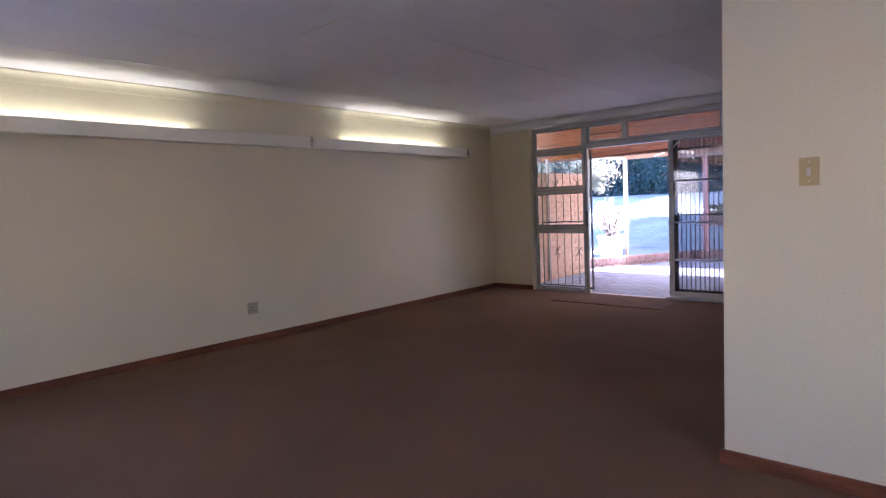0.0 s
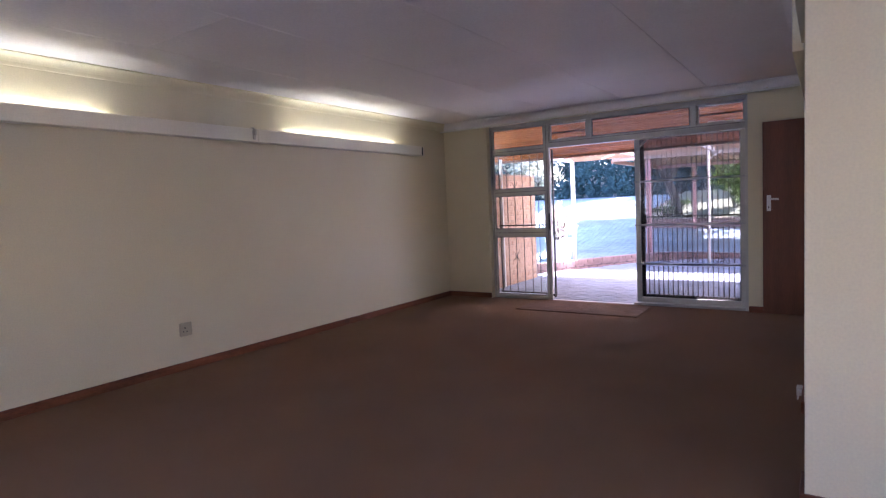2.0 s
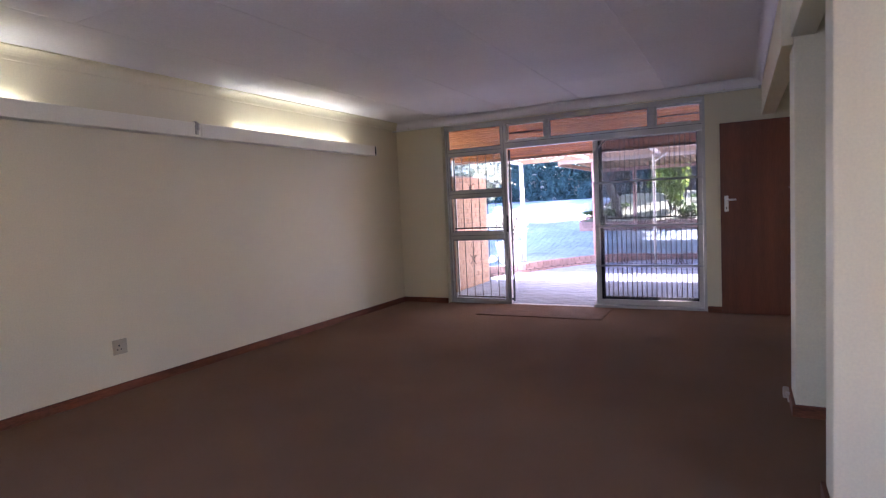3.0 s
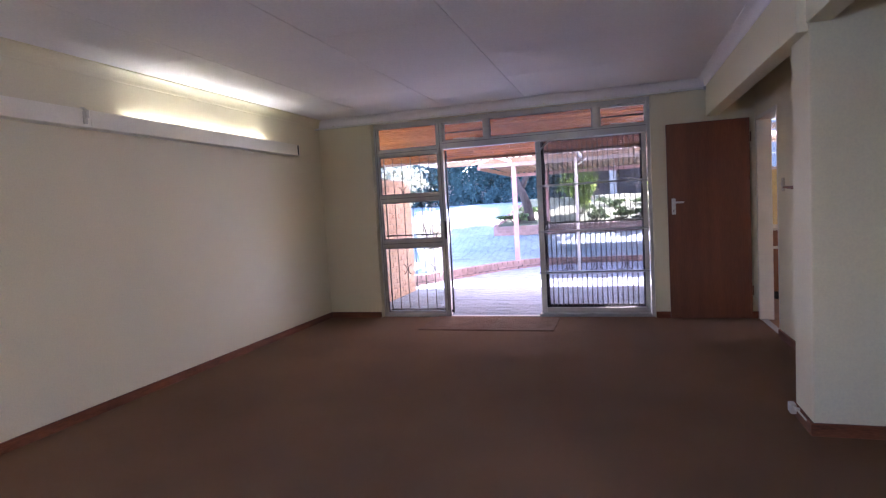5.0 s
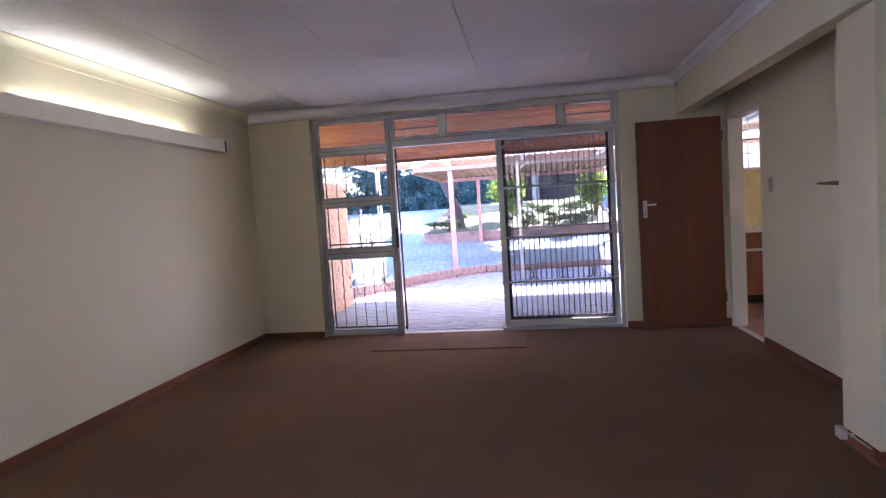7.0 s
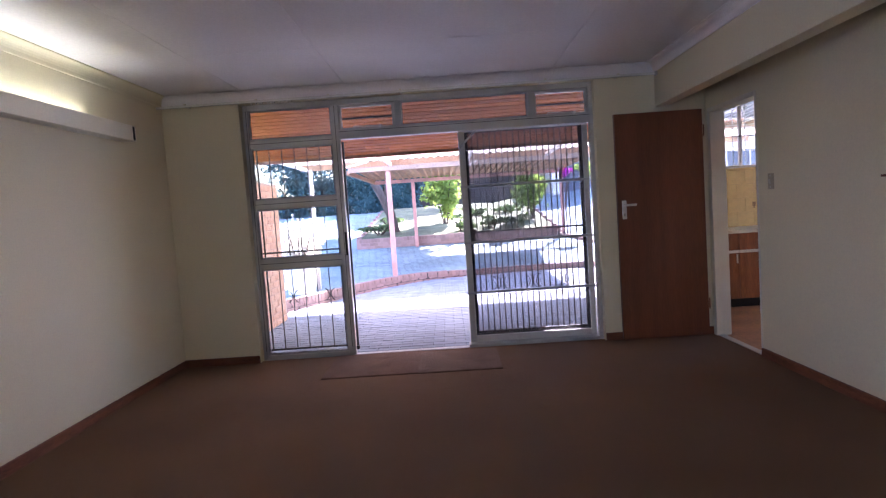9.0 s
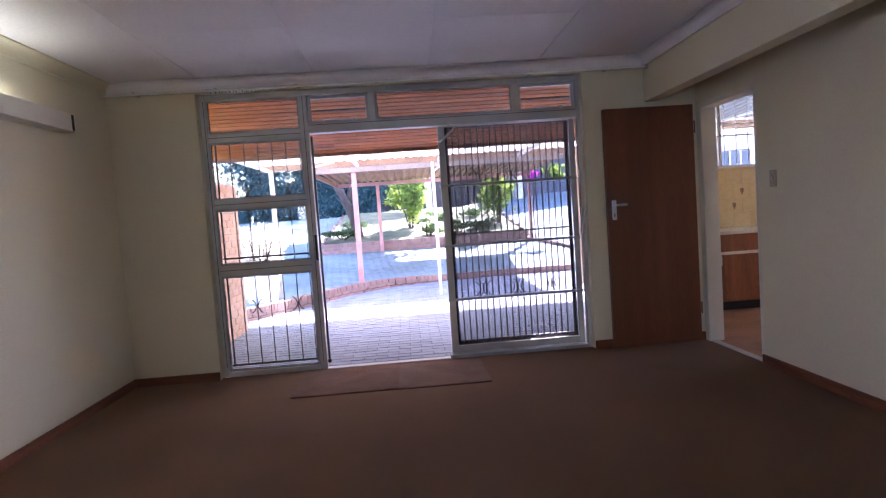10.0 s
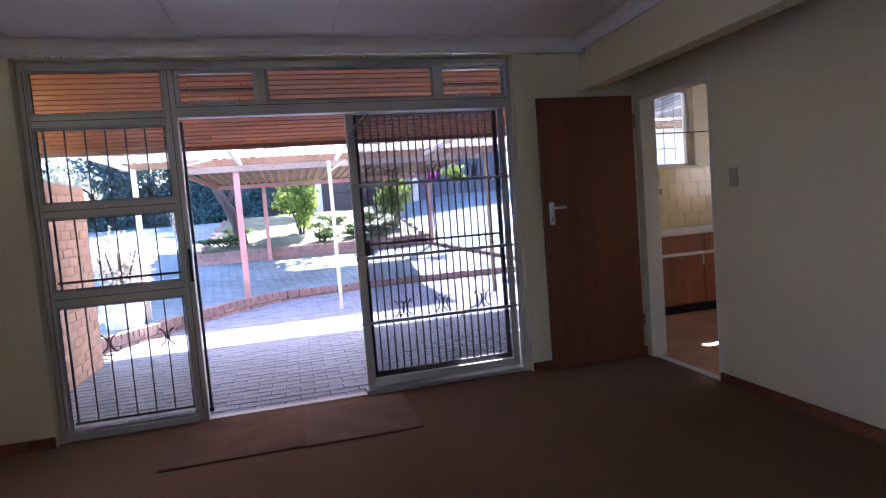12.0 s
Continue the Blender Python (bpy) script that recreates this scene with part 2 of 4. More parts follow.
def boxes(*rows, bevel=0.0):
    bm = bmesh.new()
    for r in rows:
        box(bm, *r, bevel=bevel)
    return bm


def rod(bm, a, b, radius, sides=8, radius2=None):
    """A round bar from a to b."""
    a, b = Vector(a), Vector(b)
    d = b - a
    m = Matrix.Translation((a + b) / 2) @ d.to_track_quat("Z", "Y").to_matrix().to_4x4()
    bmesh.ops.create_cone(bm, cap_ends=True, segments=sides, radius1=radius, radius2=radius if radius2 is None else radius2, depth=d.length, matrix=m)
    return bm


def tube_along(bm, points, radius, sides=6):
    """A bent bar through the points."""
    for a, b in zip(points, points[1:]):
        rod(bm, a, b, radius, sides)
    return bm


def mesh(name, bm, mat, smooth=False):
    me = bpy.data.meshes.new(name)
    bm.to_mesh(me)
    bm.free()
    me.materials.append(mat)
    if smooth:
        for p in me.polygons:
            p.use_smooth = True
    return me


def part(name, bm, mat, parent, label="", smooth=False):
    ob = new(name, mesh(name, bm, mat, smooth))
    ob.parent = parent
    if label:
        ob["label"] = label
    return ob


def thing(name, label, category, group="", at=(0, 0, 0), kind=""):
    """An Empty at the thing's base, for its parts."""
    ob = new(name)
    ob.location = at
    ob.empty_display_size = 0.1
    return tagged(ob, label, category, group, kind)


def solid(name, bm, mat, label="", category="", kind="structure", smooth=False):
    return tagged(new(name, mesh(name, bm, mat, smooth)), label, category, "", kind)


def prism(profile, axis, a, b):
    """A moulding: a closed profile of (u, z) swept along x (u is y) or y (u is x)."""
    bm = bmesh.new()
    rings = []
    for s in (a, b):
        rings.append([bm.verts.new((s, u, z) if axis == "x" else (u, s, z)) for u, z in profile])
    k = len(profile)
    for i in range(k):
        bm.faces.new((rings[0][i], rings[0][(i + 1) % k], rings[1][(i + 1) % k], rings[1][i]))
    bm.faces.new(rings[0][::-1])
    bm.faces.new(rings[1])
    bmesh.ops.recalc_face_normals(bm, faces=bm.faces)
    return bm


def join(*bms):
    out = bmesh.new()
    for b in bms:
        me = bpy.data.meshes.new("tmp")
        b.to_mesh(me)
        b.free()
        out.from_mesh(me)
        bpy.data.meshes.remove(me)
    return out


# ---- room: large structure ----
LEFT, FRONT, CEILING = -4.80, 7.79, 2.48
BEAM, COLX, RECESS, COLF, COLB = -0.355, -0.295, 0.095, 4.66, 4.98
NEARF, NEARB, NEARX = 3.455, 3.66, -0.262
SOUTH, EAST = -2.6, 3.4
WX0, WX1, WTOP = -4.10, -0.895, 2.375       # glazed opening in the front wall

solid("floor", boxes((LEFT, 0.13, SOUTH, FRONT + 0.06, -0.06, 0.0), (0.13, EAST, SOUTH, COLB, -0.06, 0.0)), CARPET, "worn dark brown fitted carpet", "carpet")
# opening behind the start is out of view, added to let daylight in
solid("wall_west", boxes((LEFT - 0.22, LEFT, SOUTH - 0.2, -2.4, -0.1, 2.6), (LEFT - 0.22, LEFT, 0.1, FRONT + 0.22, -0.1, 2.6), (LEFT - 0.22, LEFT, -2.4, 0.1, -0.1, 0.8), (LEFT - 0.22, LEFT, -2.4, 0.1, 1.98, 2.6)), WALL, "cream painted plaster wall with an unseen opening added for daylight", "wall")
solid("wall_north", boxes((LEFT, WX0, FRONT, FRONT + 0.22, -0.1, 2.6), (WX1, 0.18, FRONT, FRONT + 0.22, -0.1, 2.6), (WX0, WX1, FRONT, FRONT + 0.22, WTOP, 2.6)), WALL, "cream painted wall round the sliding door", "wall")
solid("wall_recess", boxes((RECESS, RECESS + 0.12, COLB, 6.95, -0.1, 2.5), (RECESS, RECESS + 0.12, 6.95, FRONT, 2.04, 2.5), (RECESS, RECESS + 0.12, 7.745, FRONT, 0, 2.04)), WALL, "cream painted wall of the recess beside the kitchen door", "wall")
solid("wall_column", boxes((COLX, EAST, COLF, COLB, -0.1, 2.5), bevel=0.006), WALL, "cream painted wall end like a column", "wall")
solid("beam", boxes((BEAM, BEAM + 0.12, COLB, FRONT, 2.095, 2.5), (BEAM + 0.045, BEAM + 0.16, NEARB, COLF, 2.13, 2.5), (BEAM, COLX - 0.002, COLF, COLB, 2.09, 2.5), bevel=0.004), WALL, "cream painted downstand beam over the recess", "beam")
solid("wall_near", boxes((NEARX, EAST, NEARF, NEARB, -0.1, 2.5), bevel=0.006), WALL, "cream painted partition wall with a light switch", "wall")
# both openings are out of view, added to brighten the room and kitchen
solid("wall_east", boxes((EAST, EAST + 0.2, SOUTH - 0.2, 0.3, -0.1, 2.6), (EAST, EAST + 0.2, 0.3, 1.8, -0.1, 0.9), (EAST, EAST + 0.2, 0.3, 1.8, 2.1, 2.6), (EAST, EAST + 0.2, 1.8, 7.4, -0.1, 2.6), (EAST, EAST + 0.2, 8.3, 9.65, -0.1, 2.6), (EAST, EAST + 0.2, 7.4, 8.3, -0.1, 1.2), (EAST, EAST + 0.2, 7.4, 8.3, 2.1, 2.6)), WALL, "cream painted side wall with two unseen openings added for daylight", "wall")
solid("wall_south", boxes((LEFT, EAST, SOUTH - 0.2, SOUTH, -0.1, 2.6)), WALL, "cream painted end wall", "wall")


def ceiling():
    """Plasterboards 0.92 m wide, butted with hairline joints, under one slab."""
    bm = boxes((LEFT - 0.2, EAST + 0.2, SOUTH - 0.2, 9.65, CEILING + 0.006, CEILING + 0.1))
    xs = [LEFT, -4.045] + [-4.045 + 0.925 * i for i in range(1, 8)]
    for i, (a, b) in enumerate(zip(xs, xs[1:] + [EAST])):
        ys = [SOUTH, -0.6, 3.0, 6.6, FRONT + 0.1] if i % 2 else [SOUTH, 1.2, 4.78, FRONT + 0.1]
        if a >= 0.1:
            ys[-1] = 9.5
        for c, d in zip(ys, ys[1:]):
            box(bm, a + 0.002, b - 0.002, c + 0.002, d - 0.002, CEILING, CEILING + 0.0075)
    return solid("ceiling", bm, CEIL, "white painted board ceiling with fine joints", "ceiling")


ceiling()


def cove(side, z=CEILING, h=0.085, w=0.075):
    """A coved cornice profile as offsets from the wall (into the room) and heights."""
    pts = [(0.0, z), (0.0, z - h), (0.008, z - h), (0.010, z - h + 0.01)]
    for i in range(1, 6):
        a = i / 6 * math.pi / 2
        pts.append((0.010 + (w - 0.02) * (1 - math.cos(a)), z - h + 0.01 + (h - 0.02) * math.sin(a)))
    pts += [(w - 0.008, z - 0.008), (w, z - 0.008), (w, z)]
    return [(side[0] + side[1] * u, v) for u, v in pts]


solid("trim_cornice_north", prism(cove((FRONT, -1)), "x", LEFT, BEAM), CEIL, "white coved plaster cornice", "cornice")
solid("trim_cornice_west", prism(cove((LEFT, 1)), "y", SOUTH, FRONT), WALL, "cream painted coved plaster cornice", "cornice")
solid("trim_cornice_beam", prism(cove((BEAM, -1)), "y", NEARB, FRONT), CEIL, "white coved plaster cornice on the beam", "cornice")


def skirt(name, rows):
    bm = bmesh.new()
    for r in rows:
        box(bm, *r, 0.0, 0.07, bevel=0.004)
    return solid(name, bm, BASEWOOD, "narrow varnished brown wooden skirting", "skirting")


skirt("baseboard_west", [(LEFT, LEFT + 0.018, SOUTH, FRONT)])
skirt("baseboard_north", [(LEFT + 0.018, WX0 - 0.004, FRONT - 0.018, FRONT), (WX1 + 0.004, RECESS, FRONT - 0.018, FRONT)])
skirt("baseboard_recess", [(RECESS - 0.018, RECESS, COLB + 0.018, 6.95)])
skirt("baseboard_column", [(COLX - 0.018, COLX, COLF, COLB), (COLX - 0.018, EAST, COLF - 0.018, COLF), (COLX - 0.018, RECESS - 0.018, COLB, COLB + 0.018)])
skirt("baseboard_near", [(NEARX - 0.018, EAST, NEARF - 0.018, NEARF), (NEARX - 0.018, NEARX, NEARF, NEARB), (NEARX - 0.018, EAST, NEARB, NEARB + 0.018)])


# ---- glazed front: frame, panes, sliding leaf ----
YF0, YF1 = 7.885, 7.945     # frame depth
SHIFT = Vector((0.006, -0.022, 0))
wf = thing("window_1", "aluminium window wall with fixed lights and an open sliding glass door", "window", kind="structure", at=SHIFT)


def member(name, x0, x1, z0, z1, y0=YF0, y1=YF1, parent=wf, mat=ALU):
    return part(name, boxes((x0, x1, y0, y1, z0, z1), bevel=0.004), mat, parent)


member("jamb", WX0, WX0 + 0.045, 0.0, WTOP)
member("jamb", WX1 - 0.04, WX1, 0.0, WTOP)
member("head", WX0 + 0.045, WX1 - 0.04, WTOP - 0.05, WTOP)
member("sill", WX0 + 0.045, -2.16, -0.012, 0.004, 7.885, 7.955, mat=GREYSTEEL)
member("sill", -2.16, WX1 - 0.04, -0.012, 0.026, 7.885, 8.0, mat=GREYSTEEL)
member("mullion", -3.29, -3.225, 0.004, WTOP - 0.05)
member("transom", -3.225, WX1 - 0.04, 2.01, 2.095, 7.875, 7.955)
member("transom", WX0 + 0.045, -3.29, 1.98, 2.05)
member("mullion", -2.712, -2.652, 2.095, WTOP - 0.05)
member("mullion", -1.487, -1.427, 2.095, WTOP - 0.05)
member("rail", WX0 + 0.045, -3.29, 1.422, 1.50)
member("rail", WX0 + 0.045, -3.29, 0.86, 0.95)
member("rail", WX0 + 0.045, -3.29, 0.004, 0.042)
for x0, x1, z0, z1 in ((WX0 + 0.045, -3.29, 2.05, WTOP - 0.05), (WX0 + 0.045, -3.29, 1.50, 1.98), (WX0 + 0.045, -3.29, 0.95, 1.422), (WX0 + 0.045, -3.29, 0.042, 0.86), (-2.652, -1.487, 2.095, WTOP - 0.05)):
    p = part("pane", boxes((x0, x1, 7.915, 7.919, z0, z1)), GLASS, wf, "clear glass pane")
    p.visible_shadow = False
    part("glazing_bead", boxes((x0, x0 + 0.014, 7.897, 7.913, z0, z1), (x1 - 0.014, x1, 7.897, 7.913, z0, z1), (x0 + 0.014, x1 - 0.014, 7.897, 7.913, z0, z0 + 0.014), (x0 + 0.014, x1 - 0.014, 7.897, 7.913, z1 - 0.014, z1)), GREYSTEEL, p, "darker glazing bead")
    part("gasket", boxes((x0 + 0.014, x0 + 0.018, 7.903, 7.913, z0 + 0.014, z1 - 0.014), (x1 - 0.018, x1 - 0.014, 7.903, 7.913, z0 + 0.014, z1 - 0.014), (x0 + 0.018, x1 - 0.018, 7.903, 7.913, z0 + 0.014, z0 + 0.018), (x0 + 0.018, x1 - 0.018, 7.903, 7.913, z1 - 0.018, z1 - 0.014)), BLACK, p, "thin black rubber gasket")
# thin dark strips stand for the shade in the frame's profile grooves
for x0, x1, z in ((WX0 + 0.047, -3.292, 2.018), (WX0 + 0.047, -3.292, 1.463), (WX0 + 0.047, -3.292, 0.908), (-3.223, WX1 - 0.042, 2.078)):
    part("groove_shade", boxes((x0, x1, (7.8735 if x0 > -3.3 else YF0 - 0.0015), YF0 + 0.002, z - 0.002, z + 0.002)), IRON, wf, "dark strip painted as groove shade")
for x in (WX0 + 0.03, -3.258):
    part("groove_shade", boxes((x - 0.002, x + 0.002, YF0 - 0.0015, YF0 + 0.002, 0.08, WTOP - 0.055)), IRON, wf, "dark strip painted as groove shade")


def fanlight(x0, x1):
    """A top-hung vent with its sash, pane, stay and the dark bar across it."""
    z0, z1 = 2.095, WTOP - 0.05
    sash = part("sash", boxes((x0, x0 + 0.022, 7.93, 7.96, z0, z1), (x1 - 0.022, x1, 7.93, 7.96, z0, z1), (x0 + 0.022, x1 - 0.022, 7.93, 7.96, z0, z0 + 0.022), (x0 + 0.022, x1 - 0.022, 7.93, 7.96, z1 - 0.022, z1)), ALU, wf)
    g = part("pane", boxes((x0 + 0.022, x1 - 0.022, 7.943, 7.947, z0 + 0.022, z1 - 0.022)), GLASS, sash)
    g.visible_shadow = False
    part("bar", rod(bmesh.new(), (x0, 7.99, z0 + 0.115), (x1, 7.99, z0 + 0.115), 0.008), IRON, sash, "dark steel bar")
    c = (x0 + x1) / 2
    bm = tube_along(bmesh.new(), [(c - 0.13, 7.925, z0 + 0.012), (c - 0.12, 7.915, z0 + 0.03), (c + 0.12, 7.915, z0 + 0.02)], 0.005)
    box(bm, c + 0.11, c + 0.135, 7.905, 7.93, z0, z0 + 0.03, bevel=0.003)
    part("stay", bm, CHROME, sash, "small metal window stay")


fanlight(-3.225, -2.712)
fanlight(-1.427, WX1 - 0.04)

leaf = thing("sliding_door", "aluminium glass sliding door leaf pushed open", "sliding door", at=(-1.53, 7.97, 0.03))
leaf_at = leaf.location.copy()
leaf.location += SHIFT
LX0, LX1, LZ0, LZ1 = -2.14, -0.94, 0.03, 2.04
inv = Matrix.Translation(-leaf_at)


def leafpart(name, bm, mat, label="", parent=leaf):
    bmesh.ops.transform(bm, matrix=inv, verts=bm.verts)
    return part(name, bm, mat, parent, label)


leafpart("stile", boxes((LX0, LX0 + 0.06, 7.958, 7.985, LZ0, LZ1), bevel=0.004), ALU)
leafpart("stile", boxes((LX1 - 0.05, LX1, 7.958, 7.985, LZ0, LZ1), bevel=0.004), ALU)
leafpart("top_rail", boxes((LX0 + 0.06, LX1 - 0.05, 7.958, 7.985, LZ1 - 0.035, LZ1), bevel=0.004), ALU)
leafpart("bottom_rail", boxes((LX0 + 0.06, LX1 - 0.05, 7.958, 7.985, LZ0, LZ0 + 0.06), bevel=0.004), ALU)
g = leafpart("pane", boxes((LX0 + 0.06, LX1 - 0.05, 7.97, 7.974, LZ0 + 0.06, LZ1 - 0.035)), DULLGLASS, "dusty glass pane")
g.visible_shadow = False
hb = boxes((-3.245, -3.222, 7.862, 7.885, 0.94, 1.16), bevel=0.004)
solid("door_pull", hb, BLACK, "long black pull handle on the aluminium mullion", "handle", kind="")
solid("door_stop", boxes((-3.215, -3.185, 7.86, 7.885, 0.055, 0.085), bevel=0.004), BLACK, "small black rubber door stop on the sill", "door stop", kind="")


# ---- burglar bars and gate ----
def crescent(bm, cx, y, cz, r, face, span=66, w=0.005):
    """A thin bent bar; face 1 opens to the right, -1 to the left."""
    pts = []
    for i in range(9):
        a = radians(-span + 2 * span * i / 8)
        pts.append((cx - face * r * (math.cos(a) - 0.62), y, cz + r * math.sin(a)))
    return tube_along(bm, pts, w, 5)


def scroll(bm, cx, y, cz, n=2):
    r = 0.07
    if n == 2:
        for dx, f in ((-0.056, -1), (-0.022, -1), (0.022, 1), (0.056, 1)):
            crescent(bm, cx + dx, y, cz, r, f)
    else:
        crescent(bm, cx - 0.034, y, cz, 0.066, -1)
        crescent(bm, cx + 0.034, y, cz, 0.066, 1)
    return bm


YB = 8.03
gate = thing("security_gate", "black steel sliding security gate with grey cross rails", "security gate", at=(-1.53, YB, 0.03))
ginv = Matrix.Translation(-gate.location)


def gatepart(name, bm, mat, label="", parent=gate):
    bmesh.ops.transform(bm, matrix=ginv, verts=bm.verts)
    return part(name, bm, mat, parent, label)


GX0, GX1, GZ0, GZ1 = -2.10, -0.92, 0.035, 2.03
for x, x1 in ((GX0, GX0 + 0.055), (GX1 - 0.082, GX1 - 0.05)):
    gatepart("upright", boxes((x, x1, YB - 0.012, YB + 0.012, GZ0, GZ1), bevel=0.002), IRON)
for z in (GZ0, GZ1 - 0.025):
    gatepart("rail", boxes((GX0 + 0.055, GX1 - 0.082, YB - 0.012, YB + 0.012, z, z + (0.08 if z < 1 else 0.025)), bevel=0.002), IRON)
NB = 18
for i in range(NB):
    x = GX0 + 0.095 + i * (GX1 - GX0 - 0.235) / (NB - 1)
    gatepart("bar", rod(bmesh.new(), (x, YB, GZ0 + 0.08), (x, YB, GZ1 - 0.025), 0.006, 6), IRON)
for z in (0.50, 0.975, 1.50):
    gatepart("cross_rail", boxes((LX0 - 0.004, WX1 - 0.004, 7.921, 7.935, z - 0.011, z + 0.011), bevel=0.003), GREYSTEEL, "grey steel cross rail")
gatepart("cross_rail", boxes((GX0 + 0.03, GX1 - 0.08, YB - 0.02, YB - 0.008, 1.06, 1.077), bevel=0.002), IRON, "black steel flat bar")
for cx in (-1.81, -1.50, -1.19):
    for z in (0.572, 1.562):
        gatepart("scroll", scroll(bmesh.new(), cx, YB - 0.01, z), IRON, "pair of crescent steel ornaments")
lock = gatepart("lock", boxes((-2.10, -2.02, 7.988, 8.03, 0.99, 1.10), bevel=0.006), BLACK, "black lock box")
gatepart("stay", rod(bmesh.new(), (-2.13, 7.926, 1.86), (-1.95, 7.926, 2.03), 0.010), GREYSTEEL, "grey diagonal corner stay")

bars = thing("burglar_bars", "black steel burglar bars with crescent scrolls over the side light", "burglar bars", at=(-3.7, YB, 0.05))
binv = Matrix.Translation(-bars.location)


def barpart(name, bm, label=""):
    bmesh.ops.transform(bm, matrix=binv, verts=bm.verts)
    return part(name, bm, IRON, bars, label)


for i in range(7):
    x = -4.05 + i * 0.119
    barpart("bar", rod(bmesh.new(), (x, YB, 0.05), (x, YB, 2.0), 0.0048 if i else 0.008, 6))
for z in (0.06, 1.0, 1.99):
    barpart("rail", boxes((WX0 + 0.03, -3.27, YB - 0.006, YB + 0.006, z - 0.008, z + 0.008)))
for cx in (-4.05 + 2 * 0.119, -4.05 + 5 * 0.119):
    for z in (0.57, 1.54):
        barpart("scroll", scroll(bmesh.new(), cx, YB - 0.008, z, 1), "crescent steel ornament")
barpart("upright", boxes((-3.222, -3.206, 7.95, 7.985, 0.03, 2.0), bevel=0.002), "black steel gate channel")

solid("trim_ceiling_streak", boxes((-2.69, -2.21, 2.846, 2.860, CEILING - 0.003, CEILING + 0.004), bevel=0.001), TRIM, "thin pale filler streak on the ceiling board", "filler")

# curtain rail over the glazed front
rail = thing("curtain_rail", "long off-white curtain track with runners and end stop", "curtain rail", at=(-2.6, FRONT - 0.06, 2.38))
rinv = Matrix.Translation(-rail.location)


def railpart(name, bm, mat, label=""):
    bmesh.ops.transform(bm, matrix=rinv, verts=bm.verts)
    return part(name, bm, mat, rail, label)


railpart("track", boxes((LEFT + 0.01, BEAM - 0.03, FRONT - 0.118, FRONT - 0.094, 2.357, 2.377), bevel=0.003), TRACK)
railpart("end_stop", boxes((BEAM - 0.03, BEAM - 0.008, FRONT - 0.125, FRONT - 0.085, 2.350, 2.384), bevel=0.004), ALU)
for i in range(7):
    x = LEFT + 0.25 + i * 0.64
    railpart("bracket", boxes((x, x + 0.018, FRONT - 0.094, FRONT, 2.366, 2.376), (x, x + 0.018, FRONT - 0.112, FRONT - 0.094, 2.3772, 2.389)), TRIM)
for x in (-3.95, -3.91, -3.88, -3.86, -3.80, -3.77, -3.75, -3.70, -3.67, -3.63, -3.6, -2.62, -1.4):
    railpart("runner", boxes((x, x + 0.014, FRONT - 0.116, FRONT - 0.096, 2.340, 2.357), bevel=0.003), TRACK)


# ---- loose and fixed things in the room ----
def pelmet(y0, y1, capped):
    """A long light box: bottom and front boards with a fluorescent tube lying behind the front board."""
    t = thing("light_pelmet", "long cream wooden pelmet high on the wall" + (" with dark end slot" if capped else ""), "pelmet", "pelmets along the wall", at=(LEFT, (y0 + y1) / 2, 2.0))
    m = Matrix.Translation(-t.location)

    def p(name, bm, mat, label=""):
        bmesh.ops.transform(bm, matrix=m, verts=bm.verts)
        return part(name, bm, mat, t, label)

    p("front_board", boxes((-4.716, -4.70, y0, y1, 2.004, 2.125), bevel=0.003), PELMET)
    p("bottom_board", boxes((LEFT, -4.716, y0, y1, 2.004, 2.018)), PELMET)
    if capped:
        p("end_slot", boxes((-4.718, -4.697, y1 - 0.001, y1 + 0.022, 2.012, 2.118)), BLACK, "dark end slot")
        p("end_board", boxes((LEFT, -4.699, y1 + 0.022, y1 + 0.04, 2.004, 2.122), bevel=0.002), PELMET)
    else:
        p("end_board", boxes((LEFT, -4.70, y1, y1 + 0.014, 2.004, 2.125), bevel=0.002), PELMET)
    return t


pelmet(-2.4, 4.402, False)
pelmet(4.42, 7.09, True)
clip = boxes((-4.70, -4.682, 4.350, 4.378, 2.022, 2.108), (-4.70, -4.664, 4.353, 4.375, 2.060, 2.112), (-4.735, -4.69, 4.357, 4.371, 2.112, 2.136), bevel=0.005)
rod(clip, (-4.695, 4.364, 2.128), (-4.66, 4.364, 2.104), 0.008, 8)
solid("joining_clip", clip, OFFWHITE, "small off-white plastic clip on the pelmet's front", "clip", kind="")


def tube_light(y0, y1):
    t = thing("fluorescent_tube", "lit warm white fluorescent tube in its batten behind the pelmet", "tube light", "tubes in the pelmet", at=(-4.76, (y0 + y1) / 2, 2.018))
    m = Matrix.Translation(-t.location)
    for name, bm, mat in (("batten", boxes((-4.785, -4.745, y0 - 0.03, y1 + 0.03, 2.018, 2.05)), OFFWHITE), ("tube", rod(bmesh.new(), (-4.765, y0, 2.075), (-4.765, y1, 2.075), 0.013, 10), TUBE), ("holder", boxes((-4.78, -4.75, y0 - 0.025, y0, 2.05, 2.09)), OFFWHITE), ("holder", boxes((-4.78, -4.75, y1, y1 + 0.025, 2.05, 2.09)), OFFWHITE)):
        bmesh.ops.transform(bm, matrix=m, verts=bm.verts)
        part(name, bm, mat, t, "glowing tube" if name == "tube" else "")


tube_light(1.28, 3.06)
tube_light(4.86, 6.62)


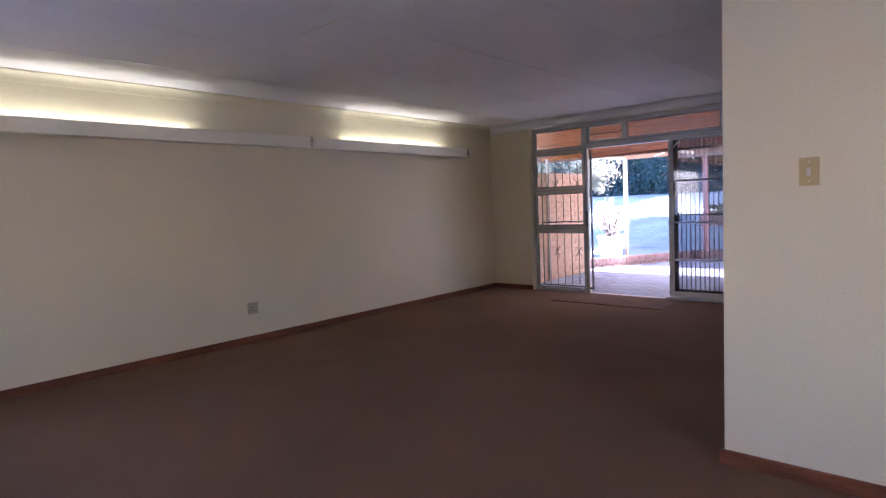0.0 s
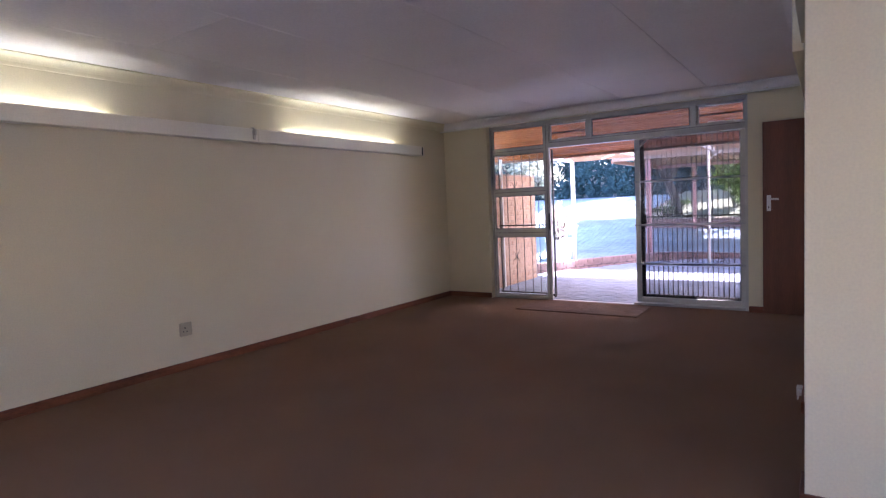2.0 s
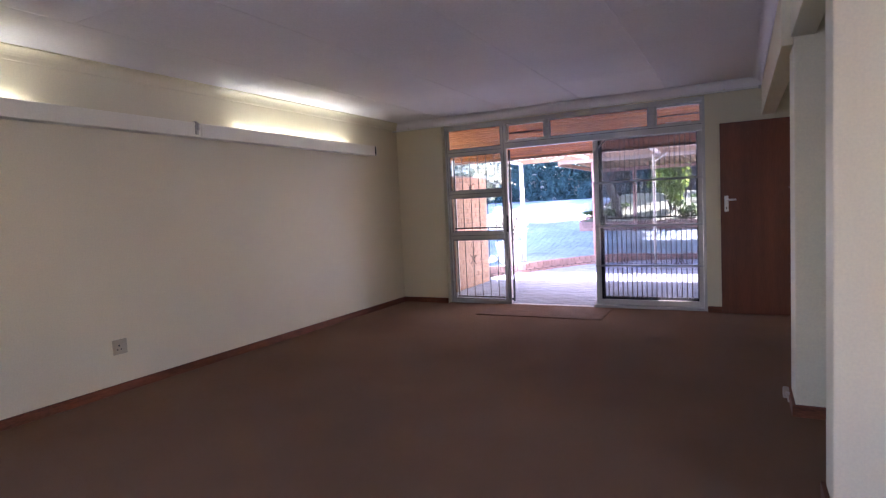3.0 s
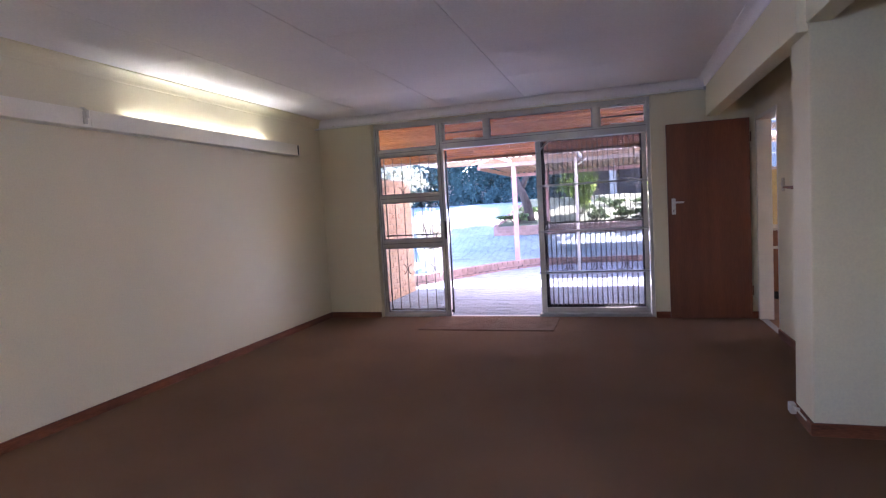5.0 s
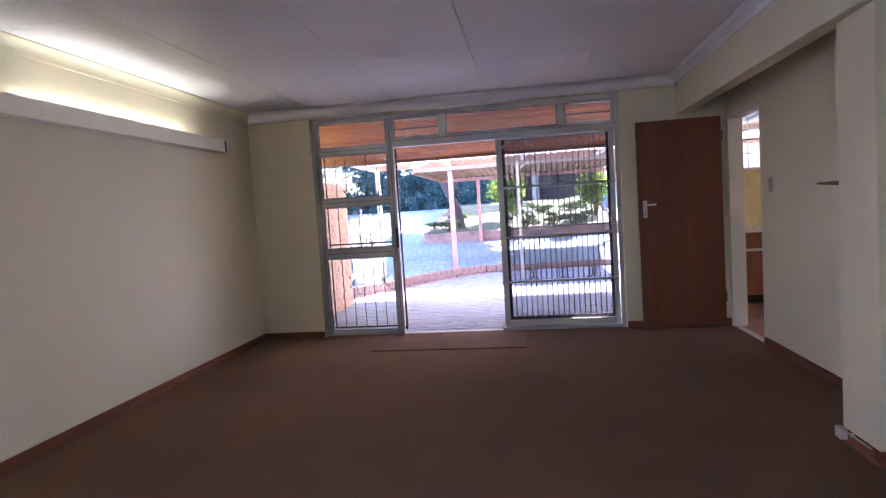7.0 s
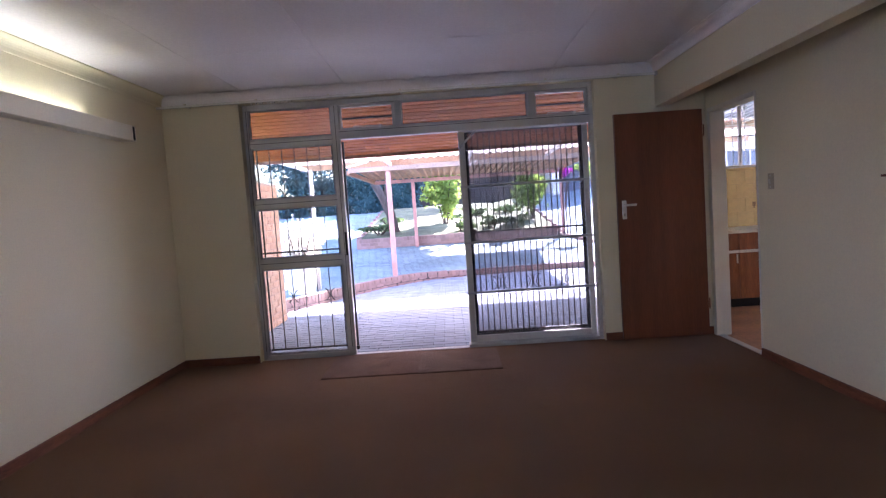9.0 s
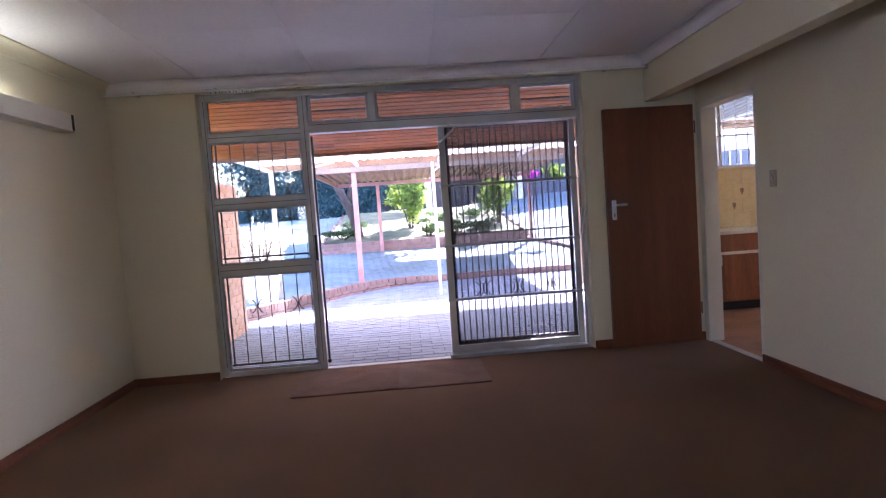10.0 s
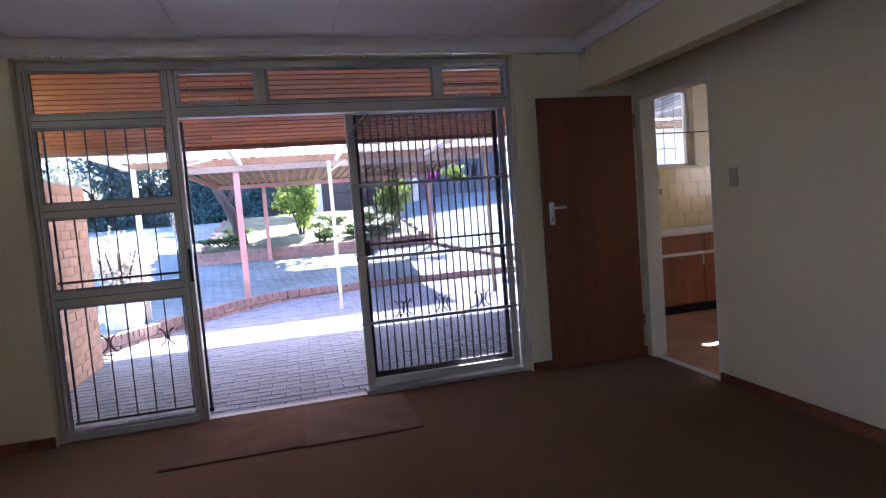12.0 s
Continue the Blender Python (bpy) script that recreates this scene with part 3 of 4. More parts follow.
def offcut(name, x0, x1, y0, y1, mat, label, lift):
    """A cut of carpet with an uneven, slightly wavy edge, lying on the floor."""
    bm = bmesh.new()
    nx, ny = 14, 8
    grid = {}
    for k in (0, 1):
        for i in range(nx + 1):
            for j in range(ny + 1):
                u, v = i / nx, j / ny
                w = 0.006 * noise.noise((x0 * 3 + u * 4, v * 4, 1.7))
                e = 0.006 * noise.noise((u * 9, v * 9, x0))
                z = 0.001 if k == 0 else 0.008 + lift * (0.4 + 0.6 * abs(w) / 0.006 if j == 0 or i == nx else 0.3)
                grid[k, i, j] = bm.verts.new((x0 + (x1 - x0) * u + (e if i in (0, nx) else 0), y0 + (y1 - y0) * v + (e if j in (0, ny) else 0), z))
    for i in range(nx):
        for j in range(ny):
            bm.faces.new((grid[1, i, j], grid[1, i + 1, j], grid[1, i + 1, j + 1], grid[1, i, j + 1]))
            bm.faces.new((grid[0, i, j], grid[0, i, j + 1], grid[0, i + 1, j + 1], grid[0, i + 1, j]))
    rim = [(i, 0) for i in range(nx)] + [(nx, j) for j in range(ny)] + [(i, ny) for i in range(nx, 0, -1)] + [(0, j) for j in range(ny, 0, -1)]
    for a, b in zip(rim, rim[1:] + rim[:1]):
        bm.faces.new((grid[0, a[0], a[1]], grid[0, b[0], b[1]], grid[1, b[0], b[1]], grid[1, a[0], a[1]]))
    mat_ob = solid(name, bm, mat, label, "doormat", kind="")
    # thin dark strip stands for the shadow along the front edge
    shade_bm = bmesh.new()
    for k in range(90):
        u = x0 + (x1 - x0) * k / 90
        box(shade_bm, u, u + (x1 - x0) * 1.02 / 90, y0 - 0.004 - 0.006 * abs(noise.noise((u * 31, x0, 4.4))), y0 + 0.004, 0.001, 0.005)
    part("edge_shade", shade_bm, MATSHADE, mat_ob, "dark strip painted as shadow along the front edge")
    return mat_ob


offcut("carpet_offcut", -3.385, -2.60, 7.095, 7.83, MATBROWN, "brown carpet offcut lying before the open sliding door", 0.004)
offcut("carpet_offcut", -2.60, -1.915, 7.085, 7.76, MATTAN, "lighter tan carpet offcut lying before the sliding door", 0.006)

# kitchen door, standing open against the front wall
door = thing("door_1", "dark reddish-brown flush wooden door standing open against the wall", "door", at=(0.03, 7.735, 0.01))
dinv = Matrix.Translation(-door.location)


def doorpart(name, bm, mat, parent=door, label=""):
    bmesh.ops.transform(bm, matrix=dinv, verts=bm.verts)
    return part(name, bm, mat, parent, label)


doorpart("door_leaf", boxes((-0.75, 0.03, 7.715, 7.755, 0.012, 2.04), bevel=0.003), DOORWOOD)
plate = doorpart("lock_plate", boxes((-0.713, -0.673, 7.706, 7.715, 1.108, 1.275), bevel=0.004), CHROME, label="chrome lock plate")
bm = rod(bmesh.new(), (-0.693, 7.706, 1.232), (-0.693, 7.655, 1.232), 0.009)
box(bm, -0.702, -0.598, 7.648, 7.666, 1.222, 1.242, bevel=0.006)
hnd = doorpart("lever_handle", bm, CHROME, door, "chrome lever handle")
doorpart("keyhole", boxes((-0.697, -0.69, 7.7045, 7.7065, 1.135, 1.158)), BLACK, door, "dark keyhole")
for z in (0.25, 1.8):
    doorpart("hinge", rod(bmesh.new(), (0.036, 7.712, z), (0.036, 7.712, z + 0.1), 0.006), DOORWOOD, door)
# its frame in the opening
kf = thing("door_frame", "cream painted steel door frame of the kitchen", "door frame", at=(RECESS, 7.35, 0), kind="structure")
kinv = Matrix.Translation(-kf.location)
for name, r in (("jamb", (RECESS - 0.008, RECESS + 0.125, 7.70, 7.745, 0, 2.04)), ("jamb", (RECESS - 0.004, RECESS + 0.124, 6.95, 6.975, 0, 2.04)), ("head", (RECESS - 0.008, RECESS + 0.125, 6.975, 7.70, 2.0, 2.04))):
    bm = boxes(r, bevel=0.004)
    bmesh.ops.transform(bm, matrix=kinv, verts=bm.verts)
    part(name, bm, TRIM, kf)
solid("threshold_strip", boxes((0.10, 0.16, 6.975, 7.70, 0.0, 0.008), bevel=0.003), ALU, "thin metal carpet strip in the kitchen doorway", "threshold strip", kind="")


def wall_switch(x, y, z, face, mat, label, w=0.075, h=0.118):
    """A switch plate with rocker and two screws, on a wall facing -y or -x."""
    t = thing("light_switch", label, "light switch")
    t.matrix_world = pose(x, y, z, 0, 0, 0 if face == "-y" else -90)
    part("plate", boxes((-w / 2, w / 2, -0.008, 0.0, -h / 2, h / 2), bevel=0.003), mat, t)
    part("surround", boxes((-0.014, 0.014, -0.0105, -0.0085, -0.026, 0.026), bevel=0.001), mat, t)
    rocker = bmesh.new()
    box(rocker, -0.009, 0.009, -0.018, -0.0105, -0.017, 0.017, bevel=0.002)
    bmesh.ops.rotate(rocker, cent=(0, -0.012, 0), matrix=Matrix.Rotation(radians(9), 3, "X"), verts=rocker.verts)
    part("rocker", rocker, OFFWHITE, t, "cream rocker")
    for s in (-1, 1):
        part("screw", rod(bmesh.new(), (0, -0.008, s * 0.042), (0, -0.0098, s * 0.042), 0.004), CHROME, t)
    return t


wall_switch(0.087, NEARF, 1.394, "-y", BEIGE, "aged beige light switch plate on the partition wall", 0.076, 0.122)
wall_switch(RECESS, 6.775, 1.346, "-x", OLIVE, "dull beige light switch beside the kitchen door", 0.07, 0.115)

sock = thing("power_socket", "old olive-beige wall socket low on the wall", "socket")
sock.matrix_world = pose(LEFT, 3.585, 0.352, 0, 0, 90)
part("plate", boxes((-0.057, 0.057, -0.010, 0.0, -0.057, 0.057), bevel=0.004), OLIVE, sock)
part("rocker", boxes((0.018, 0.038, -0.016, -0.010, 0.018, 0.042), bevel=0.002), OLIVE, sock, "small switch rocker")
for a in (90, 215, 325):
    part("pin_hole", rod(bmesh.new(), (-0.008 + 0.019 * math.cos(radians(a)), -0.0105, -0.008 + 0.019 * math.sin(radians(a))), (-0.008 + 0.019 * math.cos(radians(a)), -0.0115, -0.008 + 0.019 * math.sin(radians(a))), 0.0055 if a != 90 else 0.007), BLACK, sock)

# corner shelf behind the wall end
shelf = boxes((-0.29, RECESS, COLB, 5.21, 1.30, 1.322), bevel=0.003)
for v in shelf.verts:
    if v.co.z < 1.311:
        v.co.z += 0.012 * (v.co.y - COLB) / 0.23
solid("corner_shelf", shelf, BASEWOOD, "small dark wooden shelf in the recess", "shelf", kind="")
# telephone box and wire at the wall end
jb = thing("telephone_box", "small white junction box with cut cable on the skirting", "junction box", at=(COLX - 0.02, 4.93, 0.03))
part("cover", boxes((-0.028, 0.004, -0.03, 0.035, -0.005, 0.05), bevel=0.004), OFFWHITE, jb)
part("cable", tube_along(bmesh.new(), [(-0.012, -0.03, 0.042), (-0.016, -0.09, 0.047), (-0.012, -0.16, 0.045), (-0.014, -0.26, 0.048)], 0.005), OFFWHITE, jb)
part("cable_clip", boxes((-0.02, 0.002, -0.1, -0.085, 0.036, 0.055), bevel=0.003), CHROME, jb)

# ---- kitchen ----
KX0, KX1, KF, KB = 0.2, EAST, 8.87, 9.47
solid("floor_kitchen", boxes((0.13, KX1, COLB, KB, -0.06, 0.0)), KFLOOR, "brown vinyl kitchen floor", "floor")
solid("wall_kitchen_west", boxes((-0.02, 0.18, FRONT + 0.22, KB + 0.2, -0.1, 2.6)), WALL, "outer wall of the kitchen", "wall")
KW0, KW1, KWZ0, KWZ1 = 0.36, 1.98, 1.56, 2.44
solid("wall_kitchen_north", boxes((0.18, KW0, KB, KB + 0.2, -0.1, 2.6), (KW1, KX1, KB, KB + 0.2, -0.1, 2.6), (KW0, KW1, KB, KB + 0.2, -0.1, KWZ0), (KW0, KW1, KB, KB + 0.2, KWZ1, 2.6)), WALL, "tiled kitchen wall under a barred window", "wall")


def unit(x0, x1):
    """A floor unit: carcass, plinth, a drawer and a door with strip pulls."""
    t = thing("kitchen_cabinet", "reddish wooden kitchen floor unit with pale strip handle", "cabinet", "kitchen floor units", at=((x0 + x1) / 2, KF, 0))
    w = (x1 - x0) / 2
    part("carcass", boxes((-w, w, 0.02, KB - KF - 0.003, 0.1, 0.83)), KCAB, t)
    part("plinth", boxes((-w, w, 0.06, 0.08, 0.002, 0.1)), BLACK, t)
    d = part("drawer", boxes((-w + 0.003, w - 0.003, 0.0, 0.02, 0.645, 0.826), bevel=0.002), KCAB, t)
    part("strip", boxes((-w + 0.003, w - 0.003, -0.008, 0.012, 0.612, 0.642), bevel=0.003), TRIM, t, "pale pull strip")
    e = part("door", boxes((-w + 0.003, w - 0.003, 0.0, 0.02, 0.105, 0.61), bevel=0.002), KCAB, t)
    part("handle", boxes((w - 0.035, w - 0.02, -0.016, 0.0, 0.50, 0.60), bevel=0.003), CHROME, e, "small metal pull")
    return t


cab = unit(0.24, 0.90)
for i in range(1, 4):
    copy_thing(cab, pose(0.57 + 0.66 * i, KF, 0))
solid("worktop", boxes((0.19, 2.9, KF - 0.03, KB - 0.012, 0.83, 0.865), bevel=0.006), COUNTER, "cream laminate kitchen worktop", "worktop", kind="")

kw = thing("window_2", "white kitchen window with thin burglar bars", "window", at=(KW0, KB + 0.1, KWZ0), kind="structure")
W, H = KW1 - KW0, KWZ1 - KWZ0
for name, r in (("window_frame", (0, 0.04, -0.02, 0.02, 0, H)), ("window_frame", (W - 0.04, W, -0.02, 0.02, 0, H)), ("window_frame", (0.04, W - 0.04, -0.02, 0.02, H - 0.04, H)), ("window_frame", (0.04, W - 0.04, -0.02, 0.02, 0, 0.04)), ("mullion", (W * 0.57, W * 0.57 + 0.035, -0.02, 0.02, 0.04, H - 0.04))):
    part(name, boxes(r, bevel=0.003), WHITEPAINT, kw)
solid("curtain_wire", rod(bmesh.new(), (0.2, KB - 0.02, KWZ0 + H * 0.43), (KW1 + 0.3, KB - 0.02, KWZ0 + H * 0.43), 0.007, 8), IRON, "dark curtain wire strung across the kitchen window", "curtain wire", kind="")
g = part("pane", boxes((0.04, W - 0.04, -0.002, 0.002, 0.04, H - 0.04)), GLASS, kw)
g.visible_shadow = False
for i in range(1, 11):
    part("bar", rod(bmesh.new(), (W * i / 11, 0.05, 0), (W * i / 11, 0.05, H), 0.006, 6), GREYSTEEL, kw)
for z in (0.25, 0.6):
    part("bar", rod(bmesh.new(), (0, 0.05, H * z), (W, 0.05, H * z), 0.006, 6), WHITEPAINT, kw)
solid("window_sill", boxes((KW0 - 0.02, KW1 + 0.02, KB - 0.03, KB + 0.08, KWZ0 - 0.02, KWZ0 + 0.002), bevel=0.003), TILE, "yellow tiled window sill", "sill", kind="structure")

# ---- outside: ground, patio, kerb ----
def rise(x, y):
    """Height of the ground: level by the house, a ramp up the driveway, then nearly level."""
    if y < 14.45:
        return -0.12
    up = 0.125 * (min(y, 25.0) - 14.45) + 0.03 * max(0, min(y, 60) - 25.0)
    return 0.06 + up * (1.0 + 0.35 * min(1, max(0, (x + 0.5) / 4)))


def ground():
    xs = [-200, -90, -45, -25] + [-16 + 1.0 * i for i in range(33)] + [25, 45, 90, 200]
    ys = [-160, -60, -20, -6, 2, 8.05, 10, 11, 12, 13, 14, 14.445, 14.452] + [15 + 0.75 * i for i in range(24)] + [36, 45, 60, 100, 200]
    bm = bmesh.new()
    g = [[bm.verts.new((x, y, rise(x, y) if y > 8 else -0.15)) for y in ys] for x in xs]
    for i in range(len(xs) - 1):
        for j in range(len(ys) - 1):
            bm.faces.new((g[i][j], g[i + 1][j], g[i + 1][j + 1], g[i][j + 1]))
    return solid("ground", bm, DRIVE, "grey block-paved driveway sloping up from the patio", "driveway", smooth=False)


ground()
PATIO = -0.05


def kerb_line(s):
    """The kerb's line from the brick wall, curving across the patio: a point at s from 0 to 1."""
    pts = [(-5.2, 10.6), (-4.66, 11.2), (-4.40, 11.62), (-4.13, 12.12), (-3.85, 12.6), (-3.36, 13.3), (-2.7, 13.9), (-1.7, 14.17), (0.0, 14.3), (1.6, 14.2), (3.4, 14.0)]
    u = s * (len(pts) - 1)
    i = min(int(u), len(pts) - 2)
    f = u - i
    p = [Vector((*pts[max(0, min(len(pts) - 1, i + k))], 0)) for k in (-1, 0, 1, 2)]
    return 0.5 * ((2 * p[1]) + (p[2] - p[0]) * f + (2 * p[0] - 5 * p[1] + 4 * p[2] - p[3]) * f * f + (3 * p[1] - p[0] - 3 * p[2] + p[3]) * f ** 3)


def kerb_drop(p):
    """The kerb is tallest by the brick wall and sinks towards the driveway's middle."""
    u = min(1.0, max(0.0, (p.x + 3.5) / 1.8))
    return -0.055 * u * u * (3 - 2 * u)


def fill_banks():
    """Raised driveway edge between the kerb and the ramp."""
    bm = bmesh.new()
    rows = []
    for i in range(61):
        p = kerb_line(i / 60)
        rows.append([bm.verts.new((p.x, p.y + 0.02, 0.11 + kerb_drop(p))), bm.verts.new((p.x - 0.2, 15.2 + 0.02 * i, rise(p.x, 15.2) + 0.012)), bm.verts.new((p.x, p.y + 0.02, -0.14))])
    west = [bm.verts.new((-16, 10.6, 0.10)), bm.verts.new((-16, 15.2, rise(-16, 15.2) + 0.012))]
    for a, b in zip(rows, rows[1:]):
        bm.faces.new((a[0], b[0], b[1], a[1]))
        bm.faces.new((a[2], b[2], b[0], a[0]))
    bm.faces.new((west[0], rows[0][0], rows[0][1], west[1]))
    return solid("driveway_edge", bm, DRIVE, "grey block paving at the raised driveway edge", "driveway")


fill_banks()


def leaves(bm, centre, radii, count, size, rng, flat=0.0):
    """Many small folded leaves scattered in clumps within an uneven ellipsoid."""
    c, r = Vector(centre), Vector(radii)
    clumps = []
    while len(clumps) < max(6, count // 60):
        v = Vector([rng.uniform(-1, 1) for _ in range(3)])
        if 0.25 < v.length < 1 and noise.noise(v * 1.7 + c) > -0.25:
            clumps.append(v * (0.75 + 0.35 * noise.noise(v * 3 + c)))
    for _ in range(count):
        k = rng.choice(clumps)
        p = k + Vector([rng.gauss(0, 0.16) for _ in range(3)])
        p = c + Vector((p.x * r.x, p.y * r.y, p.z * r.z))
        q = Euler((rng.uniform(-1.2, 1.2), rng.uniform(-1.2, 1.2), rng.uniform(0, 6.3))).to_matrix()
        s = size * rng.uniform(0.6, 1.4)
        a = [q @ Vector(v) * s + p for v in ((-0.5, 0, 0), (0, 0.28, 0.06), (0.5, 0, 0), (0, -0.28, 0.06))]
        vs = [bm.verts.new(v) for v in a]
        bm.faces.new(vs[:3])
        bm.faces.new((vs[0], vs[2], vs[3]))
    return bm


def limb(bm, pts, r0, r1, sides=9):
    """A tapered, slightly knotted trunk or branch through the points."""
    rings = []
    for i, p in enumerate(pts):
        p = Vector(p)
        d = (Vector(pts[min(i + 1, len(pts) - 1)]) - Vector(pts[max(i - 1, 0)])).normalized()
        q = d.to_track_quat("Z", "Y").to_matrix()
        r = r0 + (r1 - r0) * i / (len(pts) - 1)
        rings.append([bm.verts.new(p + q @ Vector((math.cos(a), math.sin(a), 0)) * r * (1 + 0.18 * noise.noise(p * 3 + Vector((math.cos(a), math.sin(a), 0))))) for a in [2 * math.pi * k / sides for k in range(sides)]])
    for a, b in zip(rings, rings[1:]):
        for k in range(sides):
            bm.faces.new((a[k], a[(k + 1) % sides], b[(k + 1) % sides], b[k]))
    bm.faces.new(rings[0][::-1])
    bm.faces.new(rings[-1])
    return bm


RNG = random.Random(7)

# patio bed
bed = bmesh.new()
line = [kerb_line(i / 40) for i in range(41)]
low = [bed.verts.new((p.x, p.y, PATIO - 0.016)) for p in line]
ends = [bed.verts.new((6.0, 14.0, PATIO - 0.016)), bed.verts.new((6.0, 8.01, PATIO - 0.016)), bed.verts.new((-4.75, 8.01, PATIO - 0.016))]
bed.faces.new(low + ends)
bmesh.ops.triangulate(bed, faces=bed.faces)
patio = solid("pavement_patio", bed, SAND, "pinkish clay paver patio laid in straight rows", "patio")
solid("door_step", boxes((WX0, WX1, 7.94, 8.06, -0.14, PATIO + 0.012), bevel=0.004), KERBBRICK, "narrow cement step under the sliding door", "step")

# veranda soffit: sloping boards under the eave
Y0, Z0, Y1, Z1 = 8.015, 2.585, 9.42, 2.02
bm = bmesh.new()
slope = math.atan2(Z1 - Z0, Y1 - Y0)
length = math.hypot(Y1 - Y0, Z1 - Z0)
nb = 23
for i in range(nb):
    s = (i + 0.5) / nb
    for xa, xb in ((-4.9, -2.95 + 0.3 * math.sin(i * 2.4)), (-2.948 + 0.3 * math.sin(i * 2.4), -0.025)):
        tmp = boxes((xa, xb, -length / nb / 2 + 0.005, length / nb / 2 - 0.005, 0, 0.016), bevel=0.003)
        bmesh.ops.transform(tmp, matrix=Matrix.Translation((0, Y0 + (Y1 - Y0) * s, Z0 + (Z1 - Z0) * s)) @ Matrix.Rotation(slope, 4, "X"), verts=tmp.verts)
        bm = join(bm, tmp)
solid("ceiling_veranda", bm, SLATWOOD, "sloping orange-brown pine boards under the eave", "soffit")
tmp = boxes((-5.2, -0.025, -length / 2, length / 2 + 0.02, 0.022, 0.06))
bmesh.ops.transform(tmp, matrix=Matrix.Translation((0, (Y0 + Y1) / 2, (Z0 + Z1) / 2)) @ Matrix.Rotation(slope, 4, "X"), verts=tmp.verts)
solid("eave_roof", tmp, SHADOWGAP, "roof deck over the eave boards, coloured dark as gap shade", "roof")
solid("fascia", boxes((-5.2, -0.025, 9.425, 9.447, 1.985, 2.10), bevel=0.003), ROOFBROWN, "brown wooden fascia board along the eave", "fascia")


def corrugated(x0, x1, y0, y1, z0, z1, pitch=0.125, amp=0.02):
    """Ribbed roof sheeting with its ribs along y."""
    bm = bmesh.new()
    n = int((x1 - x0) / pitch) * 4
    rows = []
    for i in range(n + 1):
        k = i % 4
        x = x0 + (x1 - x0) * i / n
        h = amp if k in (1, 2) else 0
        x += (-0.018 if k == 1 else 0.018 if k == 2 else 0)
        rows.append([bm.verts.new((x, y, z + h)) for y, z in ((y0, z0), (y1, z1))])
    for a, b in zip(rows, rows[1:]):
        bm.faces.new((a[0], b[0], b[1], a[1]))
    return bm


# carport between eave and driveway
cp = thing("carport", "carport roof of ribbed sheets on pink and white steel posts", "carport", at=(-1, 13, 0))
cinv = Matrix.Translation(-cp.location)


def cpart(name, bm, mat, label="", parent=cp):
    bmesh.ops.transform(bm, matrix=cinv, verts=bm.verts)
    return part(name, bm, mat, parent, label)


cpart("roof_sheet", corrugated(-4.7, -0.4, 9.44, 12.35, 2.155, 2.21), ROOFCLEAR, "pale translucent ribbed roof sheet")
cpart("roof_sheet", corrugated(-0.4, 0.6, 9.72, 12.35, 2.16, 2.21), ROOFCLEAR, "pale translucent ribbed roof sheet")
cpart("roof_sheet", corrugated(-4.1, 0.75, 13.38, 17.5, 2.235, 2.17, 0.15, 0.035), ROOFBROWN, "brown ribbed steel roof sheet")
# this sheet is added to keep sun off the patio's right side
cpart("roof_sheet", corrugated(0.6, 2.8, 11.24, 12.35, 2.19, 2.21), ROOFCLEAR, "pale translucent ribbed roof sheet")
cpart("beam", boxes((-4.7, 2.8, 12.2, 12.26, 2.11, 2.2), bevel=0.004), TANPAINT, "weathered tan beam")
cpart("beam", boxes((-4.1, 0.75, 13.4, 13.46, 2.12, 2.225), bevel=0.004), TANPAINT, "weathered tan beam")
cpart("beam", boxes((-4.1, 0.75, 17.3, 17.36, 2.08, 2.165), bevel=0.004), PINKPAINT)
cpart("edge_beam", boxes((-4.14, -4.08, 13.46, 17.3, 2.09, 2.17), bevel=0.004), ROOFBROWN)
for x in (-4.6, -3.2, -1.9, -0.6, 0.55):
    cpart("rafter", boxes((x, x + 0.045, 9.72, 12.2, 2.10, 2.15), bevel=0.003), WHITEPAINT)
for x, y, base, top, r, mat, lab in ((-3.36, 13.52, 0.1, 2.12, 0.045, PINKPAINT, "pink painted post"), (-3.12, 17.33, 0.4, 2.08, 0.04, PINKPAINT, "pink painted post"), (-1.98, 12.23, -0.05, 2.11, 0.024, WHITEPAINT, "thin white post"), (-4.5, 12.05, 0.05, 2.11, 0.032, WHITEPAINT, "white post"), (0.68, 17.33, 0.4, 2.08, 0.04, PINKPAINT, "pink painted post"), (0.40, 12.23, -0.05, 2.11, 0.024, TANPAINT, "weathered tan post"), (-4.547, 9.03, -0.05, 2.02, 0.02, WHITEPAINT, "thin pale pipe by the brick wall")):
    cpart("post", boxes((x - r, x + r, y - r, y + r, base, top), bevel=0.004), mat, lab)
for x, y in ((-1.98, 12.23),):
    cpart("brace", rod(bmesh.new(), (x, y, 1.95), (x + 0.25, y, 2.11), 0.012), WHITEPAINT)
    cpart("brace", rod(bmesh.new(), (-3.9, 12.1, 2.12), (-3.45, 11.4, 2.12), 0.014), WHITEPAINT)
wire = bmesh.new()
pts = []
for i in range(41):
    u = i / 40
    pts.append((-4.6 + 4.8 * u, 9.95, 2.10 - 0.05 * abs(math.sin(u * math.pi * 4)) - 0.01))
cl = thing("hanging_wire", "thin black wire with small bulb holders under the carport", "wire", at=(-1, 9.95, 2.1))
m = Matrix.Translation(-cl.location)
tube_along(wire, pts, 0.004, 5)
bmesh.ops.transform(wire, matrix=m, verts=wire.verts)
part("wire", wire, BLACK, cl)
